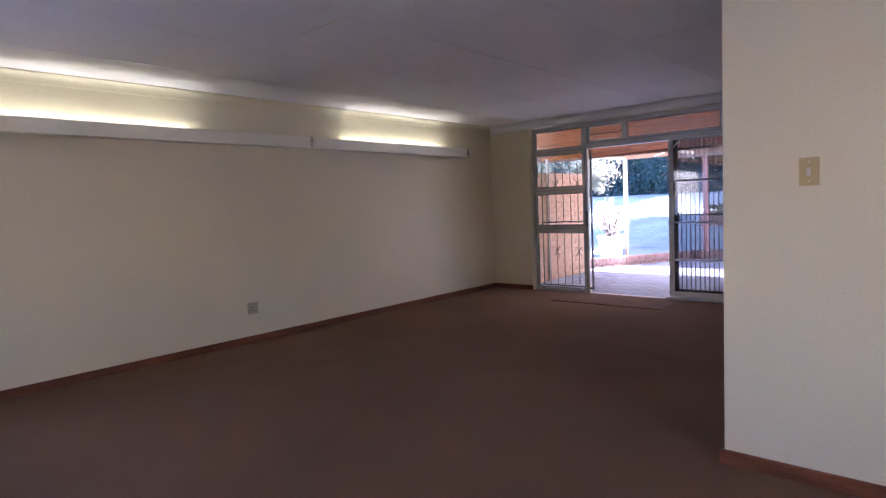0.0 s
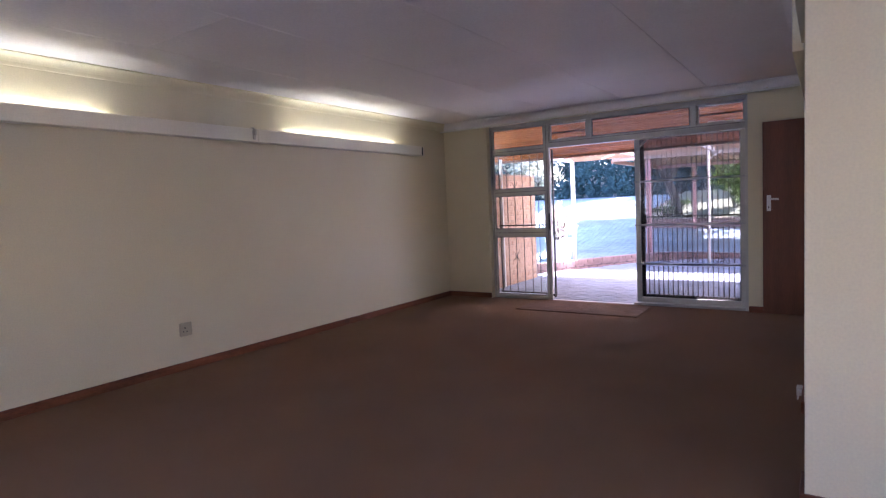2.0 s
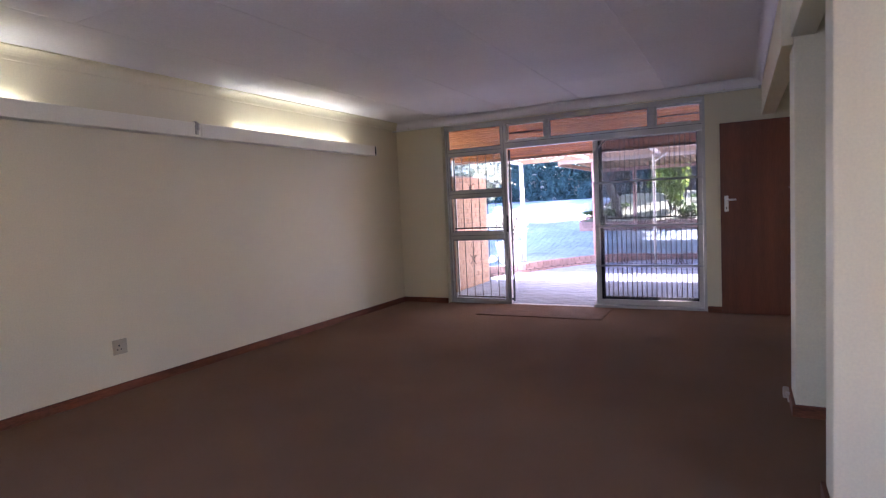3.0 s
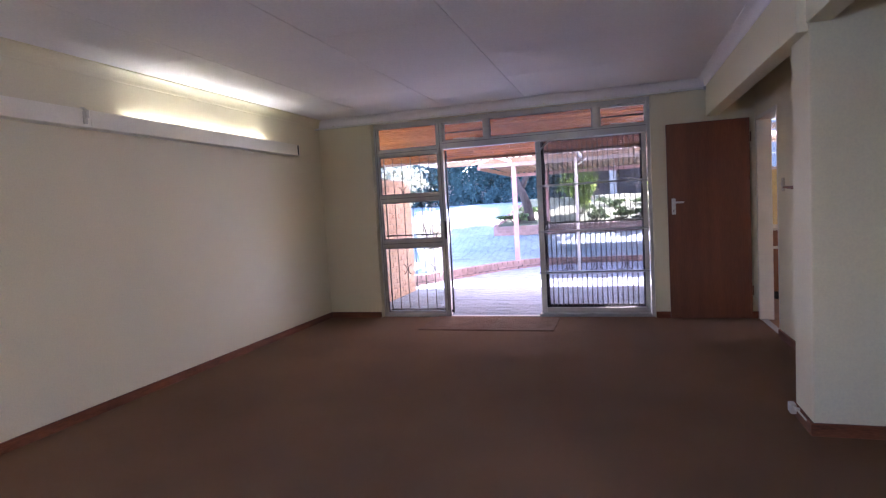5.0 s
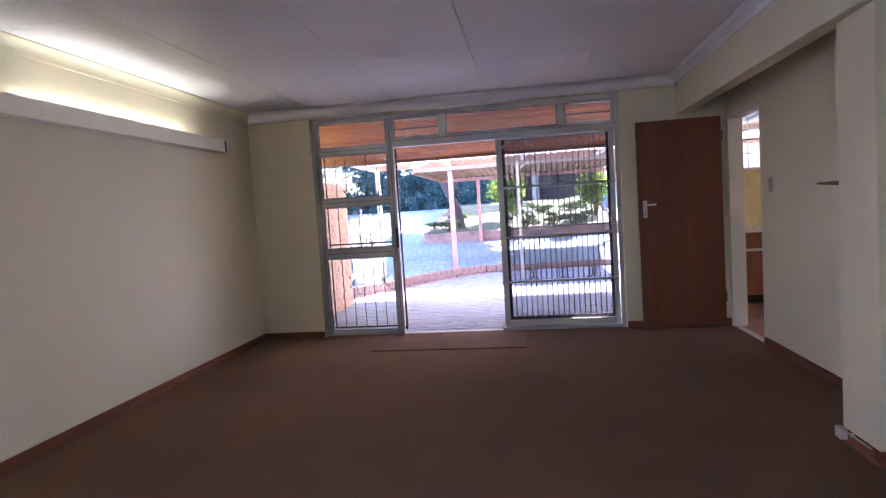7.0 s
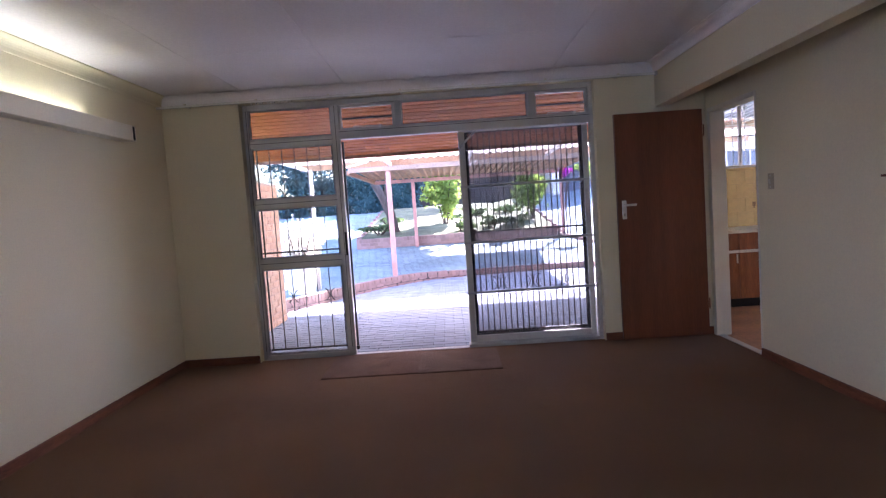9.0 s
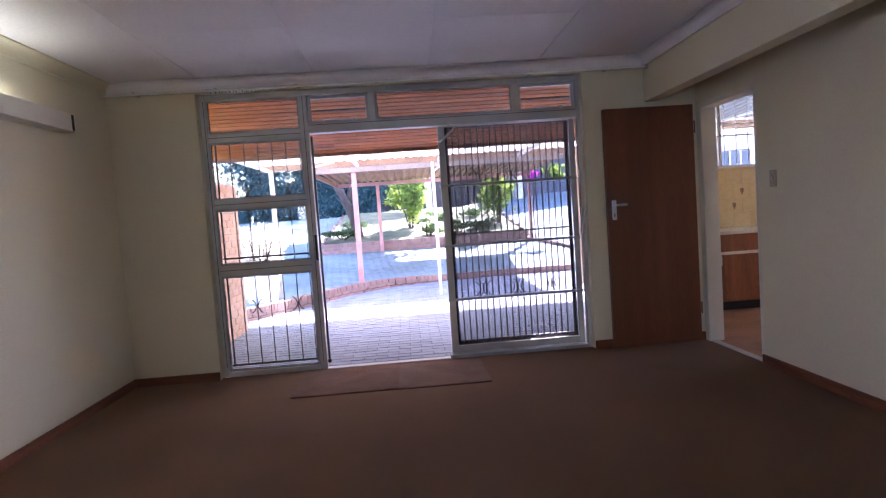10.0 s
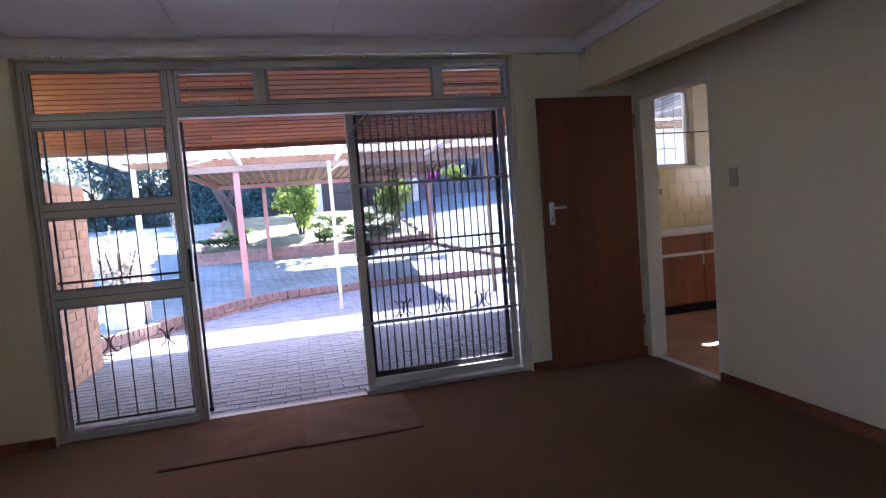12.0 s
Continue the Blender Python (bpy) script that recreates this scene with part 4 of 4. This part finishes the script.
for i in (0, 10, 20, 30, 40):
    p = Vector(pts[i])
    bm = boxes((p.x - 0.014, p.x + 0.014, p.y - 0.014, p.y + 0.014, p.z - 0.03, 2.15), bevel=0.003)
    bmesh.ops.transform(bm, matrix=m, verts=bm.verts)
    part("bulb_holder", bm, BLACK, cl)

# lean-to roof over the kitchen's outer wall, and the white outbuilding past it
lean = thing("lean_to_roof", "dull grey ribbed lean-to roof on thin rafters outside the kitchen", "roof", at=(1.8, 9.69, 2.39))
linv = Matrix.Translation(-lean.location)
# narrow strip above the sheet is added to trim the sun patch indoors
for name, bm, mat in [("roof_sheet", corrugated(0.62, 3.5, 9.725, 11.2, 2.418, 2.345), ROOFGREY), ("sun_slit_cover", boxes((0.62, 1.84, 9.672, 9.74, 2.442, 2.462)), GREYSTEEL), ("edge_beam", boxes((0.62, 3.5, 11.14, 11.19, 2.23, 2.32), bevel=0.003), TANPAINT)] + [("rafter", boxes((x, x + 0.04, 9.672, 11.14, 2.30, 2.325), bevel=0.002), WHITEPAINT) for x in (0.64, 1.4, 2.15, 2.9, 3.44)] + [("post", boxes((x, x + 0.05, 11.14, 11.19, -0.12, 2.23), bevel=0.003), WHITEPAINT) for x in (1.25, 3.44)]:
    bmesh.ops.transform(bm, matrix=linv, verts=bm.verts)
    part(name, bm, mat, lean)
shed = thing("outbuilding", "small white plastered outbuilding with a barred window", "outbuilding", at=(4.0, 13.0, -0.12))
part("wall", boxes((-1.75, 2.0, 0, 2.2, 0, 2.55)), RENDERWALL, shed)
part("roof", boxes((-1.9, 2.15, -0.3, 2.4, 2.55, 2.67), bevel=0.01), ROOFBROWN, shed)
sw = part("window", boxes((-1.2, -0.2, -0.02, -0.002, 1.55, 2.15)), BLUEDOOR, shed, "dark window pane")
part("frame", boxes((-1.26, -1.2, -0.03, -0.002, 1.5, 2.2), (-0.2, -0.14, -0.03, -0.002, 1.5, 2.2), (-1.2, -0.2, -0.03, -0.002, 1.5, 1.55), (-1.2, -0.2, -0.03, -0.002, 2.15, 2.2)), WHITEPAINT, sw)
for i in range(1, 5):
    part("bar", boxes((-1.2 + 0.2 * i, -1.18 + 0.2 * i, -0.045, -0.025, 1.55, 2.15)), WHITEPAINT, sw)

# planter island with shrubs and a leaning tree
PX0, PX1, PY0, PY1 = -4.7, 0.55, 17.45, 24.0


def mound(x, y):
    u = min(1, max(0, min((x - PX0) / 0.8, (PX1 - x) / 0.8, (y - PY0) / 0.8, (PY1 - y) / 0.8)))
    return rise(x, y) + 0.24 + 0.05 * u + 0.05 * noise.noise((x, y, 0))


bm = bmesh.new()
gx, gy = 22, 26
gv = [[bm.verts.new((PX0 + 0.1 + (PX1 - PX0 - 0.2) * i / gx, PY0 + 0.1 + (PY1 - PY0 - 0.2) * j / gy, mound(PX0 + (PX1 - PX0) * i / gx, PY0 + (PY1 - PY0) * j / gy))) for j in range(gy + 1)] for i in range(gx + 1)]
for i in range(gx):
    for j in range(gy):
        bm.faces.new((gv[i][j], gv[i + 1][j], gv[i + 1][j + 1], gv[i][j + 1]))
# green colour alone stands for the grass cover on the planter's ground
solid("planter_ground", bm, SOIL, "ground of the brick planter, coloured green for its grass cover", "soil")

tree = thing("tree", "leaning grey-barked tree growing in the brick planter", "tree", at=(-3.75, 18.4, 0.7))
limbs = limb(bmesh.new(), [(0, 0, -0.05), (-0.06, 0.0, 0.25), (-0.10, 0, 0.6), (-0.28, 0, 1.05), (-0.55, 0.02, 1.6), (-0.85, 0.05, 2.3), (-1.1, 0.1, 3.1), (-1.4, 0.3, 4.2)], 0.155, 0.07, 12)
limb(limbs, [(-0.28, 0, 1.0), (0.0, 0.2, 1.7), (0.3, 0.5, 2.6), (0.6, 0.8, 3.6)], 0.1, 0.05)
limb(limbs, [(-0.85, 0.05, 2.3), (-1.6, -0.2, 3.0), (-2.3, -0.4, 3.6)], 0.07, 0.03)
part("trunk", limbs, BARK, tree, smooth=True)
# crown is out of view, spread and thickened to shade the driveway
crown = bmesh.new()
for c, r in (((-1.3, 0.4, 5.4), (2.6, 2.6, 1.4)), ((1.9, 1.8, 5.0), (2.4, 2.4, 1.3)), ((-3.4, -0.3, 4.8), (2.0, 2.0, 1.1)), ((0.4, 3.4, 5.4), (2.2, 2.2, 1.2))):
    leaves(crown, c, r, 5200, 0.27, RNG)
part("crown", crown, LEAFDARK, tree)


def shrub(name, at, radii, count, size, mat, label, stems=5, group=""):
    t = thing(name, label, "shrub", group, at=at)
    b = bmesh.new()
    for k in range(stems):
        a = k * 6.28 / stems + RNG.uniform(0, 1)
        limb(b, [(0.05 * math.cos(a), 0.05 * math.sin(a), -0.03), (radii[0] * 0.35 * math.cos(a), radii[1] * 0.35 * math.sin(a), radii[2] * 0.8), (radii[0] * 0.6 * math.cos(a), radii[1] * 0.6 * math.sin(a), radii[2] * 1.5)], 0.02, 0.006, 5)
    part("stems", b, BARK, t)
    part("foliage", leaves(bmesh.new(), (0, 0, radii[2] * 1.05), radii, count, size, RNG), mat, t)
    return t


shrub("shrub", (-2.35, 19.2, mound(-2.35, 19.2)), (0.62, 0.62, 0.95), 1500, 0.14, LEAFLIGHT, "bright green upright shrub in the planter", group="planter shrubs")
shrub("shrub", (0.1, 18.9, mound(0.1, 18.9)), (0.55, 0.6, 1.0), 1400, 0.14, LEAFLIGHT, "bright green upright shrub in the planter", group="planter shrubs")
shrub("low_shrub", (-1.9, 17.9, mound(-1.9, 17.9)), (0.5, 0.3, 0.2), 500, 0.1, LEAFCOVER, "low grey-green ground cover shrub", 4, "ground cover")
shrub("low_shrub", (-1.1, 18.0, mound(-1.1, 18.0)), (0.45, 0.3, 0.18), 450, 0.1, LEAFCOVER, "low grey-green ground cover shrub", 4, "ground cover")
for sx, sy, sr in ((-4.15, 18.0, 0.6), (-4.0, 19.4, 0.6), (-0.35, 18.2, 0.5), (-1.4, 20.6, 0.6), (-0.2, 20.6, 0.7)):
    shrub("low_shrub", (sx, sy, mound(sx, sy)), (sr, sr * 0.8, 0.13), 420, 0.1, LEAFCOVER, "low grey-green ground cover shrub", 4, "ground cover")
pot = thing("plant_pot", "large white concrete plant pot standing at the kerb's end", "plant pot", at=(-4.72, 11.78, 0.10))
bm = bmesh.new()
prof = [(0.0, 0.0), (0.20, 0.0), (0.215, 0.02), (0.27, 0.40), (0.285, 0.40), (0.285, 0.45), (0.255, 0.45), (0.245, 0.36), (0.0, 0.36)]
ring = []
for rr, zz in prof:
    ring.append([bm.verts.new((rr * math.cos(k * math.pi / 14), rr * math.sin(k * math.pi / 14), zz)) for k in range(28)] if rr else [bm.verts.new((0, 0, zz))])
for a, b in zip(ring, ring[1:]):
    for k in range(28):
        if len(a) == 1:
            bm.faces.new((a[0], b[(k + 1) % 28], b[k]))
        elif len(b) == 1:
            bm.faces.new((a[k], a[(k + 1) % 28], b[0]))
        else:
            bm.faces.new((a[k], a[(k + 1) % 28], b[(k + 1) % 28], b[k]))
bmesh.ops.recalc_face_normals(bm, faces=bm.faces)
part("bowl", bm, WHITEPAINT, pot)
soil = bmesh.new()
bmesh.ops.create_circle(soil, cap_ends=True, segments=28, radius=0.246, matrix=Matrix.Translation((0, 0, 0.372)))
part("soil", soil, SOIL, pot)
shrub("blossom_bush", (-4.72, 11.78, 0.475), (0.42, 0.42, 0.40), 1300, 0.07, LEAFWHITE, "sunlit white-flowering bush growing in the white pot", 7)
pale = thing("tree", "sunlit pale-leaved small tree behind the brick wall", "tree", at=(-6.55, 13.6, -0.12))
pt = limb(bmesh.new(), [(0, 0, -0.05), (0.05, 0.0, 0.8), (0.1, 0.05, 1.6), (0.0, 0.1, 2.5), (-0.1, 0.1, 3.2)], 0.09, 0.03, 9)
for a in range(7):
    limb(pt, [(0.08, 0.03, 1.2 + 0.12 * a), (0.5 * math.cos(a * 0.9), 0.5 * math.sin(a * 0.9), 1.8 + 0.1 * a), (0.95 * math.cos(a * 0.9), 0.95 * math.sin(a * 0.9), 2.0 + 0.1 * a)], 0.03, 0.008, 6)
part("trunk", pt, BARK, pale, smooth=True)
pc = bmesh.new()
for c, q in (((0.45, 0.0, 2.1), (0.75, 0.8, 0.75)), ((-0.3, 0.2, 2.8), (1.2, 1.1, 0.8)), ((0.6, -0.2, 1.85), (0.4, 0.5, 0.4)), ((-0.9, -0.2, 2.4), (0.9, 0.9, 0.8))):
    leaves(pc, c, q, 1500, 0.10, RNG)
part("crown", pc, LEAFPALE, pale)
vine = thing("bougainvillea", "purple-flowering creeper climbing the carport's end post", "creeper", at=(0.80, 17.4, rise(0.8, 17.4)))
part("stems", limb(bmesh.new(), [(0, 0, -0.05), (-0.03, -0.02, 0.7), (0.04, 0.03, 1.3), (0, 0, 1.75)], 0.03, 0.012, 6), BARK, vine)
part("foliage", leaves(bmesh.new(), (0.45, 0, 1.62), (0.5, 0.3, 0.2), 320, 0.11, RNG), LEAFLIGHT, vine)
part("blossom", leaves(bmesh.new(), (0.0, -0.05, 1.6), (0.2, 0.2, 0.16), 130, 0.08, RNG), LEAFPURPLE, vine, "purple blossom")
shrub("shrub", (3.3, 16.2, rise(3.3, 16.2)), (0.7, 0.7, 1.2), 1200, 0.14, LEAFLIGHT, "leafy green shrub at the driveway edge")

# hedge along the far side of the driveway
hedge = thing("hedge", "tall dense blue-green leafy hedge along the driveway", "hedge", at=(-13, 26.5, 1.2))
hb = bmesh.new()
for i in range(17):
    x = -11 + 1.25 * i
    leaves(hb, (x, 0.5 * math.sin(i * 1.9) - max(0, -6 - x) * 0.25, 1.7 + 0.25 * math.sin(i * 2.7)), (1.1, 0.8, 1.75 + 0.2 * math.sin(i)), 4800, 0.125, RNG)
for i in range(34):
    x = -11.3 + 0.62 * i
    leaves(hb, (x, -0.45 - max(0, -6 - x) * 0.25, 0.5 + 0.12 * math.sin(i * 1.7)), (0.62, 0.45, 0.62), 900, 0.12, RNG)
part("foliage", hb, LEAFHEDGE, hedge)
core = bmesh.new()
for i in range(17):
    x = -11 + 1.25 * i
    limb(core, [(x, 0.4, -0.2), (x + 0.1, 0.5, 1.5), (x - 0.1, 0.4, 2.6)], 0.14, 0.05, 7)
part("inner_growth", core, LEAFHEDGE, hedge)
bm = boxes((-24.5, -4.6, 28.4, 28.7, 0.5, 3.0))
solid("boundary_wall", bm, RENDERWALL, "plastered boundary wall behind the hedge", "wall")


# garages at the top of the driveway
def garage(name, x0, x1, y, ground_z, doors, mat, label):
    t = thing(name, label, "garage", at=((x0 + x1) / 2, y, ground_z))
    w = (x1 - x0) / 2
    part("wall", boxes((-w, w, 0.3, 5.0, -0.4, 2.9)), RENDERWALL, t)
    part("roof", boxes((-w - 0.3, w + 0.3, -0.5, 5.2, 2.75, 2.95), bevel=0.02), ROOFBROWN, t)
    n = doors
    for i in range(n + 1):
        x = -w + 2 * w * i / n
        part("pillar", boxes((x - 0.14, x + 0.14, -0.05, 0.3, -0.3, 2.75), bevel=0.01), WHITEPAINT if i == 0 else RENDERWALL, t)
    for i in range(n):
        a, b = -w + 2 * w * i / n + 0.14, -w + 2 * w * (i + 1) / n - 0.14
        d = part("door", boxes((a, b, 0.22, 0.26, -0.2, 2.35)), mat, t)
        for k in range(5):
            part("panel", boxes((a + 0.02, b - 0.02, 0.19, 0.22, -0.18 + k * 0.5, 0.29 + k * 0.5), bevel=0.008), mat, d)
        part("lintel", boxes((a, b, 0.1, 0.3, 2.35, 2.75)), RENDERWALL, t)
    return t


garage("garage", -4.3, 1.4, 27.5, rise(-2, 27.5), 2, DARKDOOR, "low garage block with dark brown doors and pale pillars")
garage("garage", 2.0, 9.5, 25.0, rise(4, 25.0), 2, BLUEDOOR, "garage with slate blue doors at the driveway's top")


def shade_tree(x, y, z, height, spread, label):
    t = thing("tree", label, "tree", "tall trees behind the garages", at=(x, y, z))
    b = limb(bmesh.new(), [(0, 0, -0.1), (0.1, 0, height * 0.25), (-0.1, 0.1, height * 0.5), (0.1, 0.0, height * 0.85)], 0.3, 0.08, 10)
    for k in range(6):
        a = k * 1.05
        limb(b, [(0, 0, height * 0.35), (spread * 0.4 * math.cos(a), spread * 0.4 * math.sin(a), height * 0.55), (spread * 0.75 * math.cos(a), spread * 0.75 * math.sin(a), height * 0.68)], 0.12, 0.03, 6)
    part("trunk", b, BARK, t, smooth=True)
    c = bmesh.new()
    for k in range(7):
        a = k * 0.9
        q = 0.0 if k == 6 else spread * 0.55
        leaves(c, (q * math.cos(a), q * math.sin(a), height * (0.62 + 0.13 * (k % 3))), (spread * 0.55, spread * 0.55, height * 0.17), 1500, 0.42, RNG)
    part("crown", c, LEAFDARK, t)


# trees added to cast shade on the driveway, crowns kept out of view
shade_tree(-4.0, 34.0, 1.7, 12.5, 4.2, "tall dark-leaved tree added behind the garages for shade")
shade_tree(2.0, 33.5, 1.7, 12.0, 4.0, "tall dark-leaved tree added behind the garages for shade")
shade_tree(-10.0, 32.0, 1.6, 11.0, 4.0, "tall dark-leaved tree added behind the hedge for shade")
shade_tree(-16.0, 31.0, 1.6, 11.0, 4.0, "tall dark-leaved tree added behind the hedge for shade")

# ---- pieces, last ----
def kerb(label, line_at, lift, courses):
    """Bricks on edge in a curved row, each its own piece."""
    t = thing("kerb", label, "kerb", at=(-3, 13, PATIO), kind="structure")
    m0 = mesh("brick", boxes((-0.035, 0.035, -0.055, 0.055, -0.1, 0.0), bevel=0.005), KERBBRICK)
    m1 = mesh("brick", boxes((-0.108, 0.108, -0.05, 0.05, -0.036, 0.036), bevel=0.005), KERBBRICK)
    n = 400
    pts = [line_at(i / n) for i in range(n + 1)]
    acc, nxt, course = 0.0, 0.0, [0.0, 0.0]
    for a, b in zip(pts, pts[1:]):
        acc += (b - a).length
        d = (b - a).normalized()
        ang = math.atan2(d.y, d.x)
        if acc >= nxt:
            nxt += 0.078
            ob = new("brick", m0)
            ob.parent = t
            ob.matrix_parent_inverse = Matrix.Translation(-t.location)
            ob.matrix_basis = pose(a.x, a.y, 0.13 + lift(a) + RNG.uniform(-0.004, 0.004), RNG.uniform(-1.5, 1.5), RNG.uniform(-1.5, 1.5), math.degrees(ang) + RNG.uniform(-1.5, 1.5))
        for k in courses:
            if acc >= course[k] + 0.11 * k:
                course[k] += 0.228
                ob = new("brick", m1)
                ob.parent = t
                ob.matrix_parent_inverse = Matrix.Translation(-t.location)
                ob.matrix_basis = pose(a.x, a.y, -0.008 + (k - 0.5) * 0.08 + lift(a) * 0.6, 0, 0, math.degrees(ang))
    bm = bmesh.new()
    for a, b in zip(pts[::8], pts[8::8]):
        d = (b - a).normalized() * 0.5
        nrm = Vector((-d.y, d.x, 0)).normalized() * 0.044
        v = [bm.verts.new(p) for p in (a - nrm, b - nrm, b + nrm, a + nrm)]
        for q, z in zip(v, (0, 0, 0, 0)):
            q.co.z = 0.118 + lift(q.co)
        w = [bm.verts.new((q.co.x, q.co.y, -0.12)) for q in v]
        bm.faces.new(v)
        for k in range(4):
            bm.faces.new((v[k], w[k], w[(k + 1) % 4], v[(k + 1) % 4]))
    bmesh.ops.transform(bm, matrix=Matrix.Translation(-t.location), verts=bm.verts)
    part("mortar", bm, SAND, t)


kerb("curved kerb of red bricks on edge between patio and driveway", kerb_line, kerb_drop, (0, 1))
kerb("brick edging from the planter down to the patio kerb", lambda s: Vector((0.6 + 1.5 * s, 17.4 - 3.1 * s, 0)), lambda p: rise(p.x, p.y) - 0.06 if p.y > 14.46 else 0.0, ())


def brick_wall(name, x0, y0, y1, z0, z1, thick, label):
    """A garden wall along y: stretcher bond on its face, headers on its end, on a mortar core."""
    t = thing(name, label, "brick wall", at=(x0, y0, z0), kind="structure")
    part("mortar", boxes((-thick + 0.006, -0.006, 0.0, y1 - y0 - 0.006, -0.08, z1 - z0 - 0.006)), MORTAR, t)
    full = mesh("brick", boxes((-0.1, 0.0, 0.0, 0.222, 0, 0.073), bevel=0.004), BRICK)
    half = mesh("brick", boxes((-0.1, 0.0, 0.0, 0.106, 0, 0.073), bevel=0.004), BRICK)
    k, z = 0, 0.0
    while z + 0.073 <= z1 - z0:
        y = 0.0
        first = k % 2
        while y < y1 - y0 - 0.05:
            me = half if (first or y + 0.222 > y1 - y0 + 0.005) else full
            ob = new("brick", me)
            ob.parent = t
            ob.location = (RNG.uniform(-0.002, 0.002), y, z)
            y += 0.116 if me is half else 0.232
            first = 0
        ob = new("brick", half)
        ob.parent = t
        ob.location, ob.rotation_euler = (-0.116, y1 - y0 - 0.106, z), (0, 0, 0)
        z += 0.083
        k += 1
    return t


brick_wall("brick_wall", -4.575, 8.02, 10.38, PATIO, 1.80, 0.22, "orange face brick garden wall beside the patio")


def planter_wall():
    t = thing("planter_wall", "low red brick retaining wall round the planter", "planter wall", at=(PX0, PY0, 0.3), kind="structure")
    flat = mesh("brick", boxes((0, 0.222, 0.0, 0.1, 0, 0.07), bevel=0.004), KERBBRICK)
    edge = mesh("brick", boxes((0, 0.07, -0.01, 0.11, 0, 0.1), bevel=0.004), KERBBRICK)
    x, n = PX0, 0
    while x < PX1:
        z = rise(x, PY0)
        for k in range(2):
            ob = new("brick", flat)
            ob.parent = t
            ob.location = (x - PX0 + 0.11 * (k % 2), 0, z + k * 0.08 - 0.3)
        for j in range(3):
            ob = new("brick", edge)
            ob.parent = t
            ob.location = (x - PX0 + 0.0775 * j, 0, z + 0.16 - 0.3)
        x += 0.2325
    bm = bmesh.new()
    for i in range(12):
        a, b = PX0 + (PX1 - PX0) * i / 12, PX0 + (PX1 - PX0) * (i + 1) / 12
        z = rise(a, PY0)
        box(bm, a - PX0, b - PX0, 0.006, 0.1, z - 0.6, z + 0.23 - 0.3)
    for xx in (0.0, PX1 - PX0 - 0.1):
        for j in range(9):
            y = 0.11 + j * 0.7
            z = rise(PX0 + xx, PY0 + y)
            box(bm, xx, xx + 0.1, y, y + 0.7, z - 0.7, z + 0.3 - 0.3)
    part("mortar", bm, KERBBRICK, t)


planter_wall()


def pavers():
    """Clay pavers in straight running rows; those before the open door are pieces, the others one part."""
    me = mesh("paver", boxes((-0.1085, 0.1085, -0.0485, 0.0485, -0.014, 0.0), bevel=0.003), PAVER)
    j, y = 0, 8.12
    verts, faces = [], []
    while y < 14.3:
        x = -4.62 + (0.11 if j % 2 else 0)
        while x < 5.0:
            k = min((kerb_line(i / 60) for i in range(61)), key=lambda p: abs(p.x - x)) if y > 11 else None
            if k is None or y < k.y - 0.06:
                z = PATIO + RNG.uniform(-0.0015, 0.0015)
                if -3.5 < x < -1.3 and y < 10.9:
                    ob = new("paver", me)
                    ob.parent = patio
                    ob.location = (x, y, z)
                    ob.rotation_euler = (radians(RNG.uniform(-0.4, 0.4)), radians(RNG.uniform(-0.3, 0.3)), radians(RNG.uniform(-0.6, 0.6)))
                else:
                    b = len(verts)
                    for zz, i in ((z, 0.003), (z - 0.014, 0.0)):
                        verts += [(x - 0.1085 + i, y - 0.0485 + i, zz), (x + 0.1085 - i, y - 0.0485 + i, zz), (x + 0.1085 - i, y + 0.0485 - i, zz), (x - 0.1085 + i, y + 0.0485 - i, zz)]
                    faces += [(b, b + 1, b + 2, b + 3)] + [(b + 4 + q, b + 4 + (q + 1) % 4, b + (q + 1) % 4, b + q) for q in range(4)]
            x += 0.222
        y += 0.11
        j += 1
    m = bpy.data.meshes.new("paver_field")
    m.from_pydata(verts, [], faces)
    m.materials.append(PAVER)
    ob = new("paver_field", m)
    ob.parent = patio
    ob["kind"] = "stuff"


pavers()


def wall_tiles():
    """Yellow glazed tiles between worktop and window, a few with a brown motif."""
    t = thing("tiled_splashback", "yellow glazed wall tiles, a few with brown motifs", "wall tiles", at=(0.185, KB, 0.865), kind="structure")
    part("grout", boxes((0, 2.7, -0.006, -0.001, 0, KWZ0 - 0.885)), GROUT, t)
    me = mesh("tile", boxes((0.0, 0.197, -0.011, -0.006, 0.0, 0.164), bevel=0.0015), TILE)
    mo = mesh("motif", boxes((0.08, 0.12, -0.0125, -0.011, 0.065, 0.115), (0.092, 0.108, -0.0125, -0.011, 0.04, 0.065)), TILEMOTIF)
    for j in range(4):
        for i in range(13):
            ob = new("tile", me)
            ob.parent = t
            ob.location = (0.005 + i * 0.2 + 0.1 * (j % 2), 0, 0.004 + j * 0.168)
            if (i, j) in ((5, 1), (6, 2), (9, 1)):
                q = new("motif", mo)
                q.parent = ob


wall_tiles()
